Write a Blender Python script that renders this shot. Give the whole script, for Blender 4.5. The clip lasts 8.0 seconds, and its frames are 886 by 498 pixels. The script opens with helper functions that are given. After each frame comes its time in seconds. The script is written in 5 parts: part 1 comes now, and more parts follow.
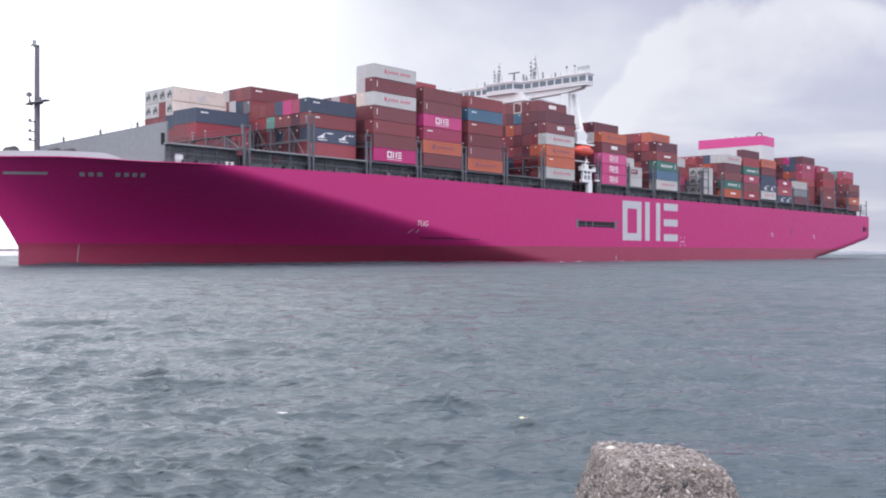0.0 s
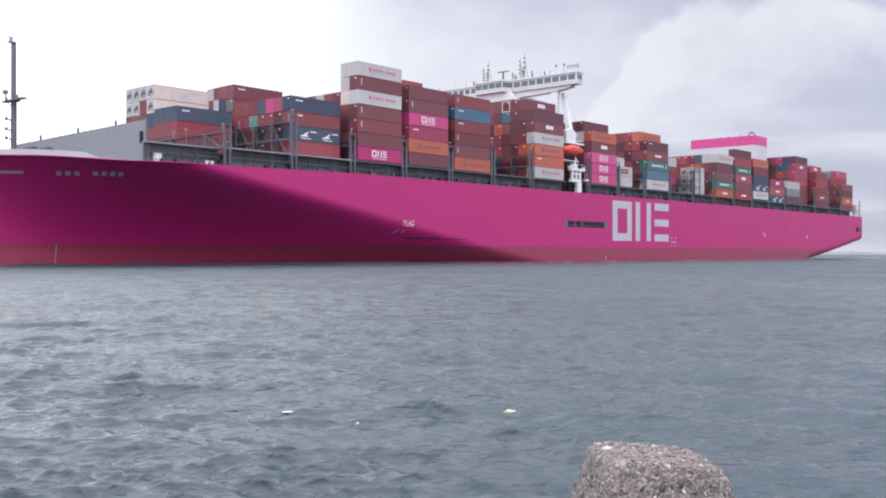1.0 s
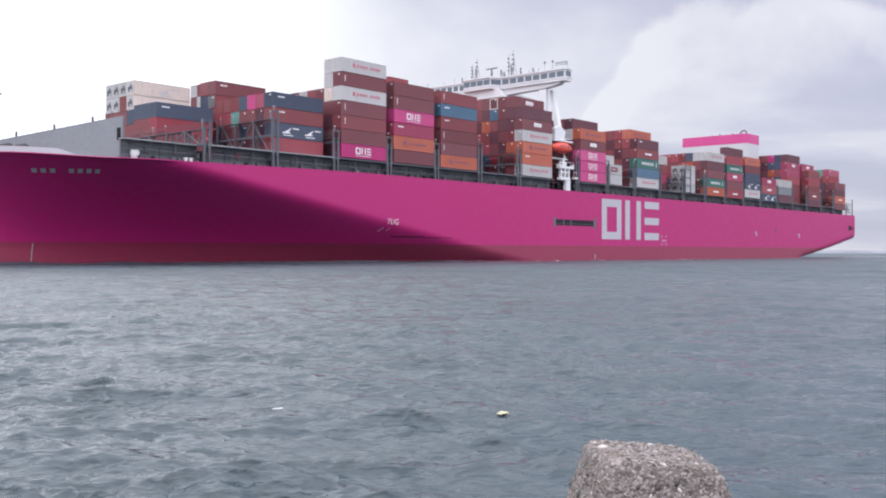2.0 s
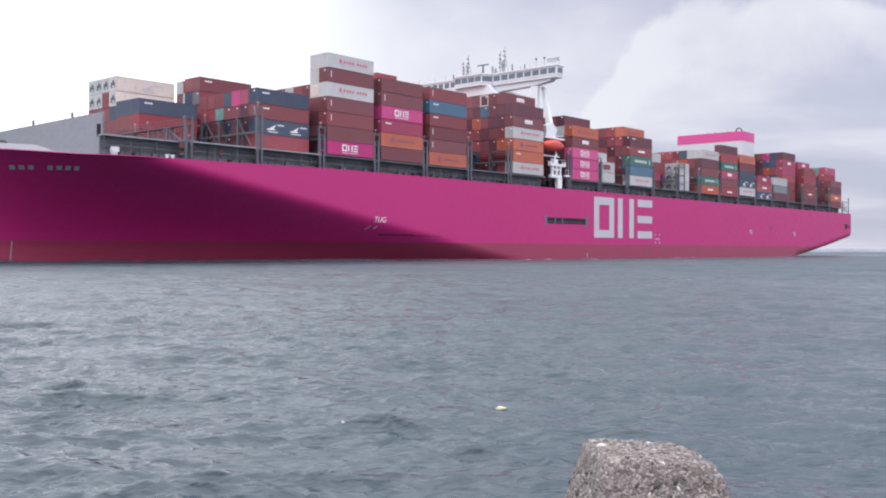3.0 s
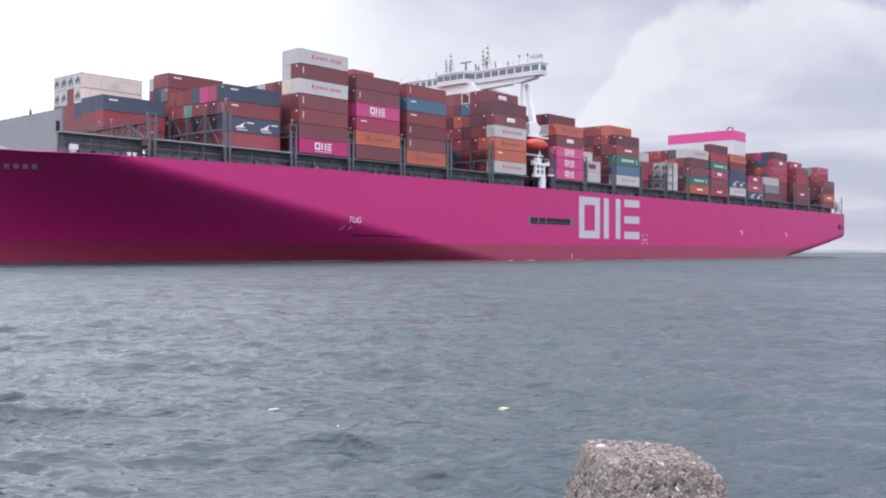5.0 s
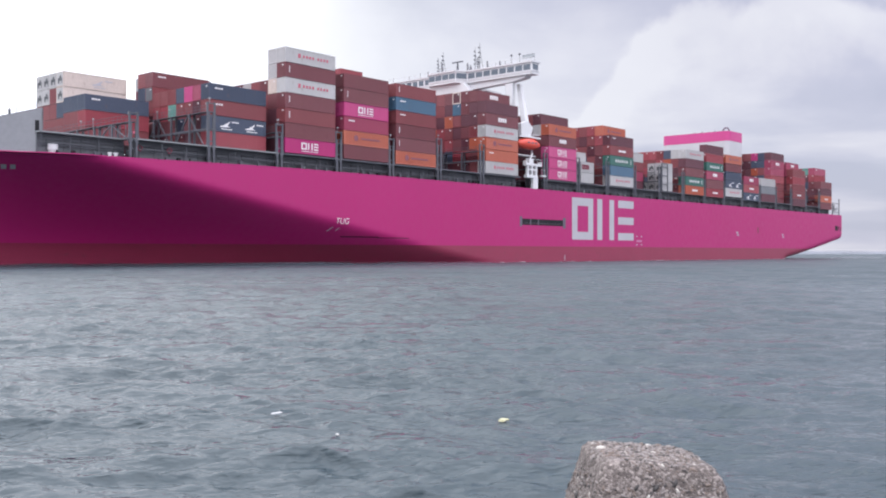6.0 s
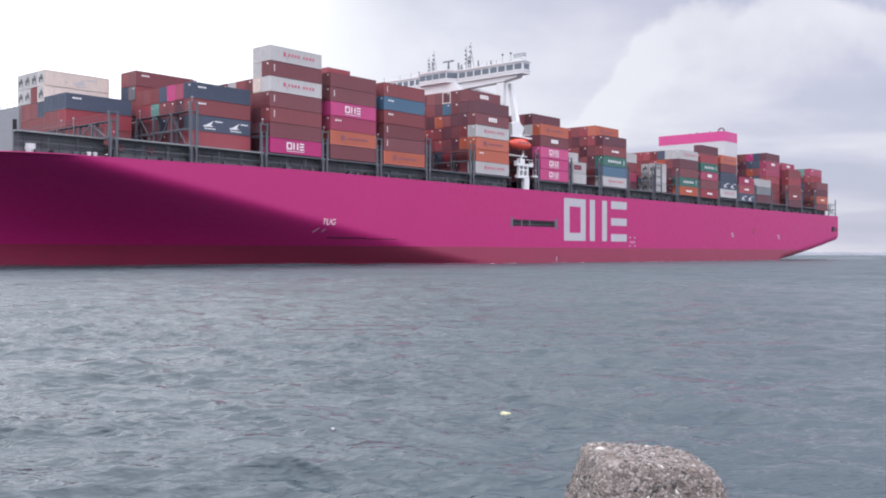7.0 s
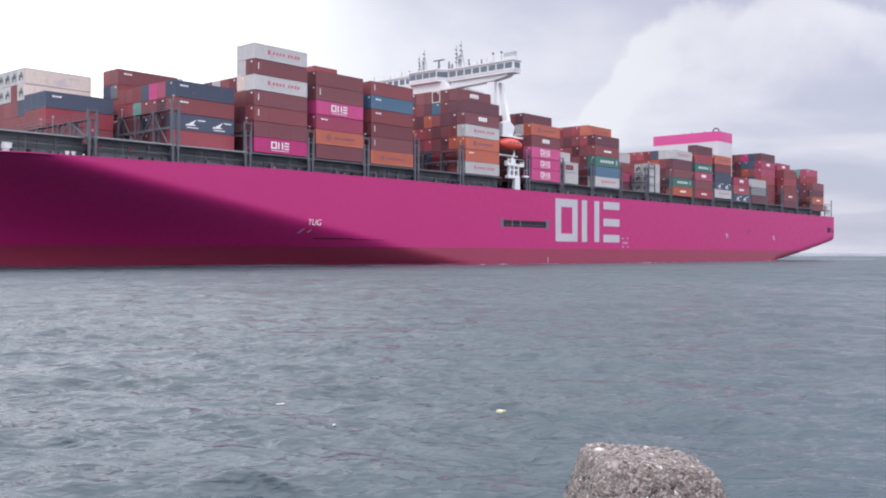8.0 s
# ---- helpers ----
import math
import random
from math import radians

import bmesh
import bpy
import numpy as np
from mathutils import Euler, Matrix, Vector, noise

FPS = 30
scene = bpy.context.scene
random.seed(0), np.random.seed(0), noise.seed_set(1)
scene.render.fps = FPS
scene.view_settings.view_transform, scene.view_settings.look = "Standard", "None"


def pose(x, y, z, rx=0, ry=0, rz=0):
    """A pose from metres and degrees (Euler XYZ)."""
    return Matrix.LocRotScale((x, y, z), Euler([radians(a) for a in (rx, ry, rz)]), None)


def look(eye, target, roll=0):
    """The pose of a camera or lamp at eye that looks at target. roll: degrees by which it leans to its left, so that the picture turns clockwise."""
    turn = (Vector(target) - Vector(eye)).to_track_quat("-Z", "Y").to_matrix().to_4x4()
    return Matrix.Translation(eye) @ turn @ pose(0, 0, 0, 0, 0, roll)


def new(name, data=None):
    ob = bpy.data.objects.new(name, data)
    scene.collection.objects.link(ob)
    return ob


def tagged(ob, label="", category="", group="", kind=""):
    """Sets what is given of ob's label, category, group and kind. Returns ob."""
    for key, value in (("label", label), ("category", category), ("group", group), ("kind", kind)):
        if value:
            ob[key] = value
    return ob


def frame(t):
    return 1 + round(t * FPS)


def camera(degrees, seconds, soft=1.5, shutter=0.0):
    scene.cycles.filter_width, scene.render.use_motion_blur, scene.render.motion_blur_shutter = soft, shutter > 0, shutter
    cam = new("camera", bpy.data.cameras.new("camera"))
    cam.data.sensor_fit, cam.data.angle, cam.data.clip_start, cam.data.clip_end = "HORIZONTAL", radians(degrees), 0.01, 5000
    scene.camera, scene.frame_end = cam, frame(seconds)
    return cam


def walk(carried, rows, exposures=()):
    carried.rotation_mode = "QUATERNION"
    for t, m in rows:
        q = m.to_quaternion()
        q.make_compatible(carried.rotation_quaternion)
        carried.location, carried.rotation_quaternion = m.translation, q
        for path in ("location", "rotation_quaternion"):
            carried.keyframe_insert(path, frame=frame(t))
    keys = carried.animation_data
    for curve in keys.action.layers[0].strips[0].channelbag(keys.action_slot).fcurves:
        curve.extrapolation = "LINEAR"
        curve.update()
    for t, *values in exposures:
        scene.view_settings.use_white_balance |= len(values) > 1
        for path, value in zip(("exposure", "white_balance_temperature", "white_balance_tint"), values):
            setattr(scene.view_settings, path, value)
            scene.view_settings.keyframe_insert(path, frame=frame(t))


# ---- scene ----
SECONDS = 8.0
cam = camera(49.88, SECONDS, soft=2.0)

# ---- camera: hand-held on the breakwater, 2.34 m above the water ----
EYE = (0.0, 0.0, 2.345)
VIEW = [  # seconds, turn to the right, tilt up, lean (degrees)
    (0.0, -0.463, 0.192, 0.06), (0.5, -0.391, 0.216, 0.06), (1.0, -0.256, 0.214, 0.06), (1.5, -0.100, 0.188, 0.07),
    (3.0, 0.048, 0.039, 0.09), (3.5, 0.102, 0.033, 0.09), (4.0, 0.137, 0.040, 0.09), (4.5, 0.128, 0.063, 0.08),
    (6.0, 0.113, 0.190, 0.04), (6.5, 0.117, 0.236, 0.04), (7.0, 0.158, 0.265, 0.03), (7.5, 0.184, 0.285, 0.03), (8.0, 0.222, 0.320, 0.03)]
walk(cam, [(t, pose(*EYE, 90 + tilt, 0, -turn) @ pose(0, 0, 0, 0, 0, lean)) for t, turn, tilt, lean in VIEW])

# ---- ship's course ----
SHIP_AT = Vector((130.30, 391.75, 0.0))           # midships origin at the start: x forward, y to port, z up
HEADING = 180 + 48.847                             # degrees, forward axis in the world
SPEED = 3.295                                      # m/s
FWD = Vector((math.cos(radians(HEADING)), math.sin(radians(HEADING)), 0))


def ship_pose(t):
    return Matrix.Translation(SHIP_AT + FWD * (SPEED * t)) @ pose(0, 0, 0, 0, 0, HEADING)


COURSE = [(t, ship_pose(t)) for t in (0.0, 2.0, 4.0, 6.0, 8.0)]
SHIP0 = ship_pose(0)
AFLOAT = []          # everything that travels with the ship

# ---- light: thin overcast, soft sun from behind the right shoulder ----
SUN_TO = Vector((0.72, -0.52, 0.62)).normalized()
scene.view_settings.exposure = 0.0
world = bpy.data.worlds.new("world")
scene.world = world
world.use_nodes = True


def build_world():
    nt = world.node_tree
    nt.nodes.clear()
    N = nt.nodes.new
    L = nt.links.new
    out = N("ShaderNodeOutputWorld")
    bg = N("ShaderNodeBackground")
    sky = N("ShaderNodeTexSky")
    sky.sky_type = "NISHITA"
    sky.sun_disc = False
    sky.sun_elevation = math.asin(SUN_TO.z)
    sky.sun_rotation = math.atan2(SUN_TO.x, SUN_TO.y)
    co = N("ShaderNodeTexCoord")
    # cloud sheet: the direction is pressed onto a plane overhead, so that clouds crowd towards the horizon
    sep = N("ShaderNodeSeparateXYZ")
    L(co.outputs["Generated"], sep.inputs[0])
    zz = N("ShaderNodeMath"); zz.operation = "MAXIMUM"; zz.inputs[1].default_value = 0.0
    L(sep.outputs["Z"], zz.inputs[0])
    za = N("ShaderNodeMath"); za.operation = "ADD"; za.inputs[1].default_value = 0.22
    L(zz.outputs[0], za.inputs[0])
    px = N("ShaderNodeMath"); px.operation = "DIVIDE"
    py = N("ShaderNodeMath"); py.operation = "DIVIDE"
    L(sep.outputs["X"], px.inputs[0]); L(za.outputs[0], px.inputs[1])
    L(sep.outputs["Y"], py.inputs[0]); L(za.outputs[0], py.inputs[1])
    com = N("ShaderNodeCombineXYZ")
    L(px.outputs[0], com.inputs[0]); L(py.outputs[0], com.inputs[1])
    n1 = N("ShaderNodeTexNoise"); n1.inputs["Scale"].default_value = 1.35; n1.inputs["Detail"].default_value = 7; n1.inputs["Roughness"].default_value = 0.48
    n1.inputs["Distortion"].default_value = 0.35
    L(com.outputs[0], n1.inputs["Vector"])
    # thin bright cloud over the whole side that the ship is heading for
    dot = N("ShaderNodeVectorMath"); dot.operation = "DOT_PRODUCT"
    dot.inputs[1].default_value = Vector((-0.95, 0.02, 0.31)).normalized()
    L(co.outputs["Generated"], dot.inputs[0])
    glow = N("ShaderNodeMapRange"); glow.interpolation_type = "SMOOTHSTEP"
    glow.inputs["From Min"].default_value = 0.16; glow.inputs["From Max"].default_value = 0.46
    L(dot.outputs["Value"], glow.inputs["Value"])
    ramp = N("ShaderNodeValToRGB")
    e = ramp.color_ramp.elements
    e[0].position, e[0].color = 0.36, (0.54, 0.56, 0.70, 1)
    e[1].position, e[1].color = 0.64, (0.84, 0.84, 0.92, 1)
    m = ramp.color_ramp.elements.new(0.46); m.color = (0.61, 0.62, 0.76, 1)
    m = ramp.color_ramp.elements.new(0.54); m.color = (0.72, 0.72, 0.835, 1)
    squash = N("ShaderNodeMapping"); squash.inputs["Scale"].default_value = (1.0, 1.0, 2.1); squash.inputs["Location"].default_value = (0.22, 0.1, 1.37)
    L(co.outputs["Generated"], squash.inputs["Vector"])
    n2 = N("ShaderNodeTexNoise"); n2.inputs["Scale"].default_value = 3.0; n2.inputs["Detail"].default_value = 6; n2.inputs["Roughness"].default_value = 0.5
    n2.inputs["Distortion"].default_value = 0.25
    L(squash.outputs[0], n2.inputs["Vector"])
    both = N("ShaderNodeMix"); both.inputs[0].default_value = 0.8
    L(n1.outputs["Fac"], both.inputs[2]); L(n2.outputs["Fac"], both.inputs[3])

    def calc(op, a, b=None, c=None):
        n = N("ShaderNodeMath"); n.operation = op
        for i, v in enumerate((a, b, c)):
            if isinstance(v, (int, float)):
                n.inputs[i].default_value = v
            elif v is not None:
                L(v, n.inputs[i])
        return n.outputs[0]

    def soft(v, lo, hi, a=0.0, b=1.0):
        n = N("ShaderNodeMapRange"); n.interpolation_type = "SMOOTHSTEP"
        for k, x in (("From Min", lo), ("From Max", hi), ("To Min", a), ("To Max", b)):
            n.inputs[k].default_value = x
        L(v, n.inputs["Value"])
        return n.outputs[0]

    # a heaped cloud bank over the stern half of the fairway, layered below
    ahead = calc("MAXIMUM", sep.outputs["Y"], 0.05)
    u = calc("DIVIDE", sep.outputs["X"], ahead)
    v = calc("DIVIDE", zz.outputs[0], ahead)
    n3 = N("ShaderNodeTexNoise"); n3.inputs["Scale"].default_value = 6.5; n3.inputs["Detail"].default_value = 5; n3.inputs["Roughness"].default_value = 0.55
    L(co.outputs["Generated"], n3.inputs["Vector"])
    ragged = calc("MULTIPLY_ADD", n3.outputs["Fac"], 0.16, -0.08)
    crest = calc("MINIMUM", calc("MULTIPLY_ADD", u, 0.95, 0.022), 0.262)
    inside = calc("SUBTRACT", calc("ADD", crest, ragged), v)
    rim = calc("MULTIPLY", soft(inside, -0.006, 0.016), soft(inside, 0.02, 0.10, 1.0, 0.0))
    belly = calc("MULTIPLY", soft(inside, 0.05, 0.13), soft(u, 0.16, 0.36))
    flat = N("ShaderNodeMapping"); flat.inputs["Scale"].default_value = (2.2, 2.2, 17.0); flat.inputs["Location"].default_value = (0.4, 0.0, 0.3)
    L(co.outputs["Generated"], flat.inputs["Vector"])
    n4 = N("ShaderNodeTexNoise"); n4.inputs["Scale"].default_value = 1.6; n4.inputs["Detail"].default_value = 4; n4.inputs["Roughness"].default_value = 0.45
    L(flat.outputs[0], n4.inputs["Vector"])
    layers = calc("MULTIPLY", calc("SUBTRACT", n4.outputs["Fac"], 0.47), soft(v, 0.09, 0.17, 1.0, 0.0))
    tone = calc("MULTIPLY_ADD", calc("SUBTRACT", both.outputs[0], 0.5), 0.95, 0.505)
    tone = calc("MULTIPLY_ADD", rim, 0.15, tone)
    gap = calc("MULTIPLY", soft(inside, -0.11, -0.02), soft(inside, -0.012, 0.006, 1.0, 0.0))
    tone = calc("MULTIPLY_ADD", gap, -0.055, tone)
    tone = calc("MULTIPLY_ADD", belly, -0.085, tone)
    tone = calc("ADD", tone, layers)
    tone = calc("MULTIPLY_ADD", soft(v, 0.02, 0.11, 1.0, 0.0), 0.06, tone)
    L(tone, ramp.inputs[0])
    veil = N("ShaderNodeMix"); veil.data_type = "RGBA"
    veil.inputs[7].default_value = (1.04, 1.05, 1.10, 1)
    thin = calc("MULTIPLY_ADD", calc("SUBTRACT", n2.outputs["Fac"], 0.5), 1.5, soft(dot.outputs["Value"], -0.14, 0.31))
    L(calc("MINIMUM", calc("MAXIMUM", thin, 0.0), 1.0), veil.inputs[0]); L(ramp.outputs[0], veil.inputs[6])
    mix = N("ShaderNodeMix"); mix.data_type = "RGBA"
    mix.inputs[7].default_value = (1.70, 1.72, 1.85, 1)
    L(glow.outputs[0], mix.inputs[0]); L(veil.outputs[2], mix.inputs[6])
    # an overcast sky brightens towards the zenith
    up = N("ShaderNodeMapRange"); up.interpolation_type = "SMOOTHSTEP"
    up.inputs["From Min"].default_value, up.inputs["From Max"].default_value = 0.27, 0.85
    up.inputs["To Min"].default_value, up.inputs["To Max"].default_value = 1.0, 2.02
    L(sep.outputs["Z"], up.inputs["Value"])
    lift = N("ShaderNodeVectorMath"); lift.operation = "SCALE"
    L(mix.outputs[2], lift.inputs[0]); L(up.outputs[0], lift.inputs["Scale"])
    # the thin cloud about the sun is brightest
    near = N("ShaderNodeVectorMath"); near.operation = "DOT_PRODUCT"
    near.inputs[1].default_value = SUN_TO
    L(co.outputs["Generated"], near.inputs[0])
    aureole = N("ShaderNodeVectorMath"); aureole.operation = "SCALE"
    L(lift.outputs[0], aureole.inputs[0]); L(soft(near.outputs["Value"], -0.15, 1.0, 1.0, 1.85), aureole.inputs["Scale"])
    dim = N("ShaderNodeMix"); dim.data_type = "RGBA"; dim.blend_type = "ADD"; dim.inputs[0].default_value = 0.012
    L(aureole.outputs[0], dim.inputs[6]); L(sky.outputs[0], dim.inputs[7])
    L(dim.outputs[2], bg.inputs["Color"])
    bg.inputs["Strength"].default_value = 0.92
    L(bg.outputs[0], out.inputs["Surface"])


build_world()
sun_data = bpy.data.lights.new("sun", "SUN")
sun_data.energy, sun_data.angle, sun_data.color = 0.70, radians(10), (1.0, 0.98, 0.97)
sun = new("sun", sun_data)
sun.matrix_world = look(SUN_TO * 100, (0, 0, 0))


# ---- materials ----
def material(name, color, rough=0.5, metal=0.0, vary=0.12, grain=6.0, wear=None, wear_at=0.62, bump=0.0, spread=0.0, coat=0.0, streak=1.0):
    """Painted or raw surface: colour varied at two scales, with worn patches, fine relief and a shift from object to object."""
    mat = bpy.data.materials.new(name)
    mat.use_nodes = True
    nt = mat.node_tree
    N, L = nt.nodes.new, nt.links.new
    b = nt.nodes["Principled BSDF"]
    b.inputs["Metallic"].default_value = metal
    if coat:
        b.inputs["Coat Weight"].default_value = coat
        b.inputs["Coat Roughness"].default_value = 0.3
    co = N("ShaderNodeTexCoord")
    mp = N("ShaderNodeMapping"); mp.inputs["Scale"].default_value = (1, 1, streak)
    L(co.outputs["Object"], mp.inputs["Vector"])
    big = N("ShaderNodeTexNoise"); big.inputs["Scale"].default_value = grain * 0.08; big.inputs["Detail"].default_value = 4
    fine = N("ShaderNodeTexNoise"); fine.inputs["Scale"].default_value = grain; fine.inputs["Detail"].default_value = 5
    L(mp.outputs[0], big.inputs["Vector"]); L(mp.outputs[0], fine.inputs["Vector"])
    add = N("ShaderNodeMath"); add.operation = "ADD"
    L(big.outputs["Fac"], add.inputs[0]); L(fine.outputs["Fac"], add.inputs[1])
    rng = N("ShaderNodeMapRange")
    rng.inputs["From Min"].default_value, rng.inputs["From Max"].default_value = 0.7, 1.3
    rng.inputs["To Min"].default_value, rng.inputs["To Max"].default_value = 1 - vary, 1 + vary
    L(add.outputs[0], rng.inputs["Value"])
    hsv = N("ShaderNodeHueSaturation")
    hsv.inputs["Color"].default_value = (*color, 1)
    if spread:
        inf = N("ShaderNodeObjectInfo")
        r2 = N("ShaderNodeMapRange"); r2.inputs["To Min"].default_value, r2.inputs["To Max"].default_value = 1 - spread, 1 + spread
        L(inf.outputs["Random"], r2.inputs["Value"])
        mu = N("ShaderNodeMath"); mu.operation = "MULTIPLY"
        L(r2.outputs[0], mu.inputs[0]); L(rng.outputs[0], mu.inputs[1])
        L(mu.outputs[0], hsv.inputs["Value"])
        r3 = N("ShaderNodeMapRange"); r3.inputs["To Min"].default_value, r3.inputs["To Max"].default_value = 1.0, 1.0 - spread
        L(inf.outputs["Random"], r3.inputs["Value"]); L(r3.outputs[0], hsv.inputs["Saturation"])
    else:
        L(rng.outputs[0], hsv.inputs["Value"])
    col = hsv.outputs["Color"]
    if wear:
        st = N("ShaderNodeTexNoise"); st.inputs["Scale"].default_value = grain * 0.25; st.inputs["Detail"].default_value = 8; st.inputs["Roughness"].default_value = 0.65
        L(mp.outputs[0], st.inputs["Vector"])
        wr = N("ShaderNodeMapRange"); wr.inputs["From Min"].default_value, wr.inputs["From Max"].default_value = wear_at, wear_at + 0.08
        L(st.outputs["Fac"], wr.inputs["Value"])
        mx = N("ShaderNodeMix"); mx.data_type = "RGBA"; mx.inputs[7].default_value = (*wear, 1)
        L(wr.outputs[0], mx.inputs[0]); L(col, mx.inputs[6])
        col = mx.outputs[2]
    L(col, b.inputs["Base Color"])
    rr = N("ShaderNodeMapRange"); rr.inputs["From Min"].default_value, rr.inputs["From Max"].default_value = 0.3, 0.7
    rr.inputs["To Min"].default_value, rr.inputs["To Max"].default_value = max(0.02, rough - 0.08), min(1, rough + 0.08)
    L(fine.outputs["Fac"], rr.inputs["Value"]); L(rr.outputs[0], b.inputs["Roughness"])
    if bump:
        bp = N("ShaderNodeBump"); bp.inputs["Strength"].default_value = 0.6; bp.inputs["Distance"].default_value = bump
        L(fine.outputs["Fac"], bp.inputs["Height"]); L(bp.outputs[0], b.inputs["Normal"])
    return mat


RUST = (0.16, 0.07, 0.04)
M_HULL = material("magenta_hull_paint", (0.372, 0.007, 0.127), rough=0.55, coat=0.03, vary=0.03, grain=0.9, wear=(0.360, 0.009, 0.123), wear_at=0.64, streak=0.6)
M_BOOT = material("red_antifouling_paint", (0.235, 0.022, 0.062), rough=0.5, vary=0.08, grain=1.5, wear=(0.19, 0.028, 0.058), wear_at=0.60, streak=2.2)
M_WHITE = material("white_ship_paint", (0.61, 0.61, 0.635), rough=0.45, vary=0.05, grain=2, wear=(0.62, 0.60, 0.58), wear_at=0.66)
M_DECK = material("grey_deck_paint", (0.088, 0.094, 0.108), rough=0.6, vary=0.18, grain=2, wear=RUST, wear_at=0.68)
M_STEEL = material("grey_steel_paint", (0.088, 0.092, 0.112), rough=0.55, vary=0.18, grain=3, wear=RUST, wear_at=0.7)
M_BULWARK = material("lavender_grey_bulwark_paint", (0.235, 0.222, 0.250), rough=0.5, vary=0.06, grain=2)
M_FRAME = material("blue_grey_frame_paint", (0.082, 0.086, 0.105), rough=0.55, vary=0.12, grain=3, wear=RUST, wear_at=0.72)
M_BREAK = material("pale_grey_steel_paint", (0.28, 0.30, 0.32), rough=0.55, vary=0.1, grain=1.5, wear=(0.33, 0.30, 0.27), wear_at=0.66)
M_WALK = material("worn_walkway_paint", (0.20, 0.21, 0.225), rough=0.6, vary=0.2, grain=2, wear=RUST, wear_at=0.7)
M_FUNNEL = material("weathered_white_funnel_paint", (0.47, 0.47, 0.50), rough=0.5, vary=0.05, grain=2)
M_FUNBAND = material("pink_funnel_paint", (0.50, 0.050, 0.215), rough=0.5, vary=0.04, grain=2)
M_PLATE = material("grey_breakwater_paint", (0.205, 0.21, 0.235), rough=0.55, vary=0.1, grain=1.5, wear=(0.25, 0.23, 0.21), wear_at=0.68)
M_DARK = material("dark_recess", (0.02, 0.02, 0.024), rough=0.7, vary=0.3)
M_DARK.node_tree.nodes["Principled BSDF"].inputs["Specular IOR Level"].default_value = 0.12
M_MAST = material("dark_mast_paint", (0.11, 0.10, 0.13), rough=0.5, vary=0.12, grain=4)
M_ORANGE = material("orange_lifeboat_gelcoat", (0.62, 0.07, 0.045), rough=0.35, vary=0.06)
M_GLASS = material("dark_window_glass", (0.09, 0.115, 0.15), rough=0.12, vary=0.05)
M_LETTER = material("white_lettering_paint", (0.72, 0.70, 0.72), rough=0.5, vary=0.05, grain=3)
M_MARK = material("white_marking_paint", (0.40, 0.39, 0.43), rough=0.5, vary=0.06, grain=3)
M_REDMARK = material("red_marking_paint", (0.46, 0.10, 0.15), rough=0.5, vary=0.1)
M_LIFEBUOY = material("faded_lifebuoy_red", (0.27, 0.05, 0.08), rough=0.5, vary=0.1)
M_BLUEMARK = material("navy_marking_paint", (0.20, 0.065, 0.09), rough=0.5, vary=0.1)
M_UNIT = material("dark_machinery", (0.07, 0.075, 0.085), rough=0.7, vary=0.3)
M_CLARET = material("claret_label_paint", (0.16, 0.018, 0.04), rough=0.5, vary=0.1)
M_FADED = material("faded_pink_marking", (0.47, 0.17, 0.31), rough=0.5, vary=0.1)
M_DRUM = material("mooring_drum_steel", (0.085, 0.075, 0.08), rough=0.5, vary=0.2)
PAINT = {
    "brown": (0.142, 0.029, 0.041), "rust": (0.180, 0.028, 0.038), "maroon": (0.095, 0.021, 0.037), "red": (0.25, 0.024, 0.042),
    "crimson": (0.27, 0.020, 0.070), "magenta": (0.42, 0.016, 0.150), "orange": (0.37, 0.070, 0.032), "white": (0.38, 0.37, 0.38),
    "pale": (0.54, 0.445, 0.40), "blue": (0.040, 0.105, 0.180), "navy": (0.038, 0.053, 0.095), "green": (0.024, 0.110, 0.092), "grey": (0.15, 0.16, 0.18), "teal": (0.10, 0.25, 0.22)}
COLOUR_WORD = {"brown": "brown", "rust": "rust-red", "maroon": "dark maroon", "red": "red", "crimson": "crimson", "magenta": "magenta", "orange": "orange",
               "white": "white", "pale": "cream-white", "blue": "blue", "navy": "navy blue", "green": "green", "grey": "grey", "teal": "pale green"}
M_BOX = {k: material(k + "_container_paint", c, rough=0.5, vary=0.12, grain=3, wear=tuple(0.55 * a + 0.45 * b for a, b in zip(c, RUST)), wear_at=0.63, spread=0.14, streak=0.4)
         for k, c in PAINT.items()}


# ---- mesh helpers ----
def mesh_of(name, bm, *mats):
    me = bpy.data.meshes.new(name)
    bm.normal_update()
    bm.to_mesh(me)
    bm.free()
    for m in mats:
        me.materials.append(m)
    return me


def part(name, bm, mat, parent, label=""):
    ob = new(name, mesh_of(name, bm, *(mat if isinstance(mat, (list, tuple)) else (mat,))))
    ob.parent = parent
    return tagged(ob, label)


def share(name, me, parent, m=None, label=""):
    ob = new(name, me)
    ob.parent = parent
    if m is not None:
        ob.matrix_basis = m
    return tagged(ob, label)


def box(bm, x0, x1, y0, y1, z0, z1, bevel=0.0, mi=0, m=None):
    mat = Matrix.Translation(((x0 + x1) / 2, (y0 + y1) / 2, (z0 + z1) / 2)) @ Matrix.Diagonal((x1 - x0, y1 - y0, z1 - z0, 1))
    if m is not None:
        mat = m @ mat
    r = bmesh.ops.create_cube(bm, size=1, matrix=mat)
    fs = {f for v in r["verts"] for f in v.link_faces}
    for f in fs:
        f.material_index = mi
    if bevel:
        es = list({e for v in r["verts"] for e in v.link_edges})
        bmesh.ops.bevel(bm, geom=es, offset=bevel, segments=2, affect="EDGES", profile=0.6)


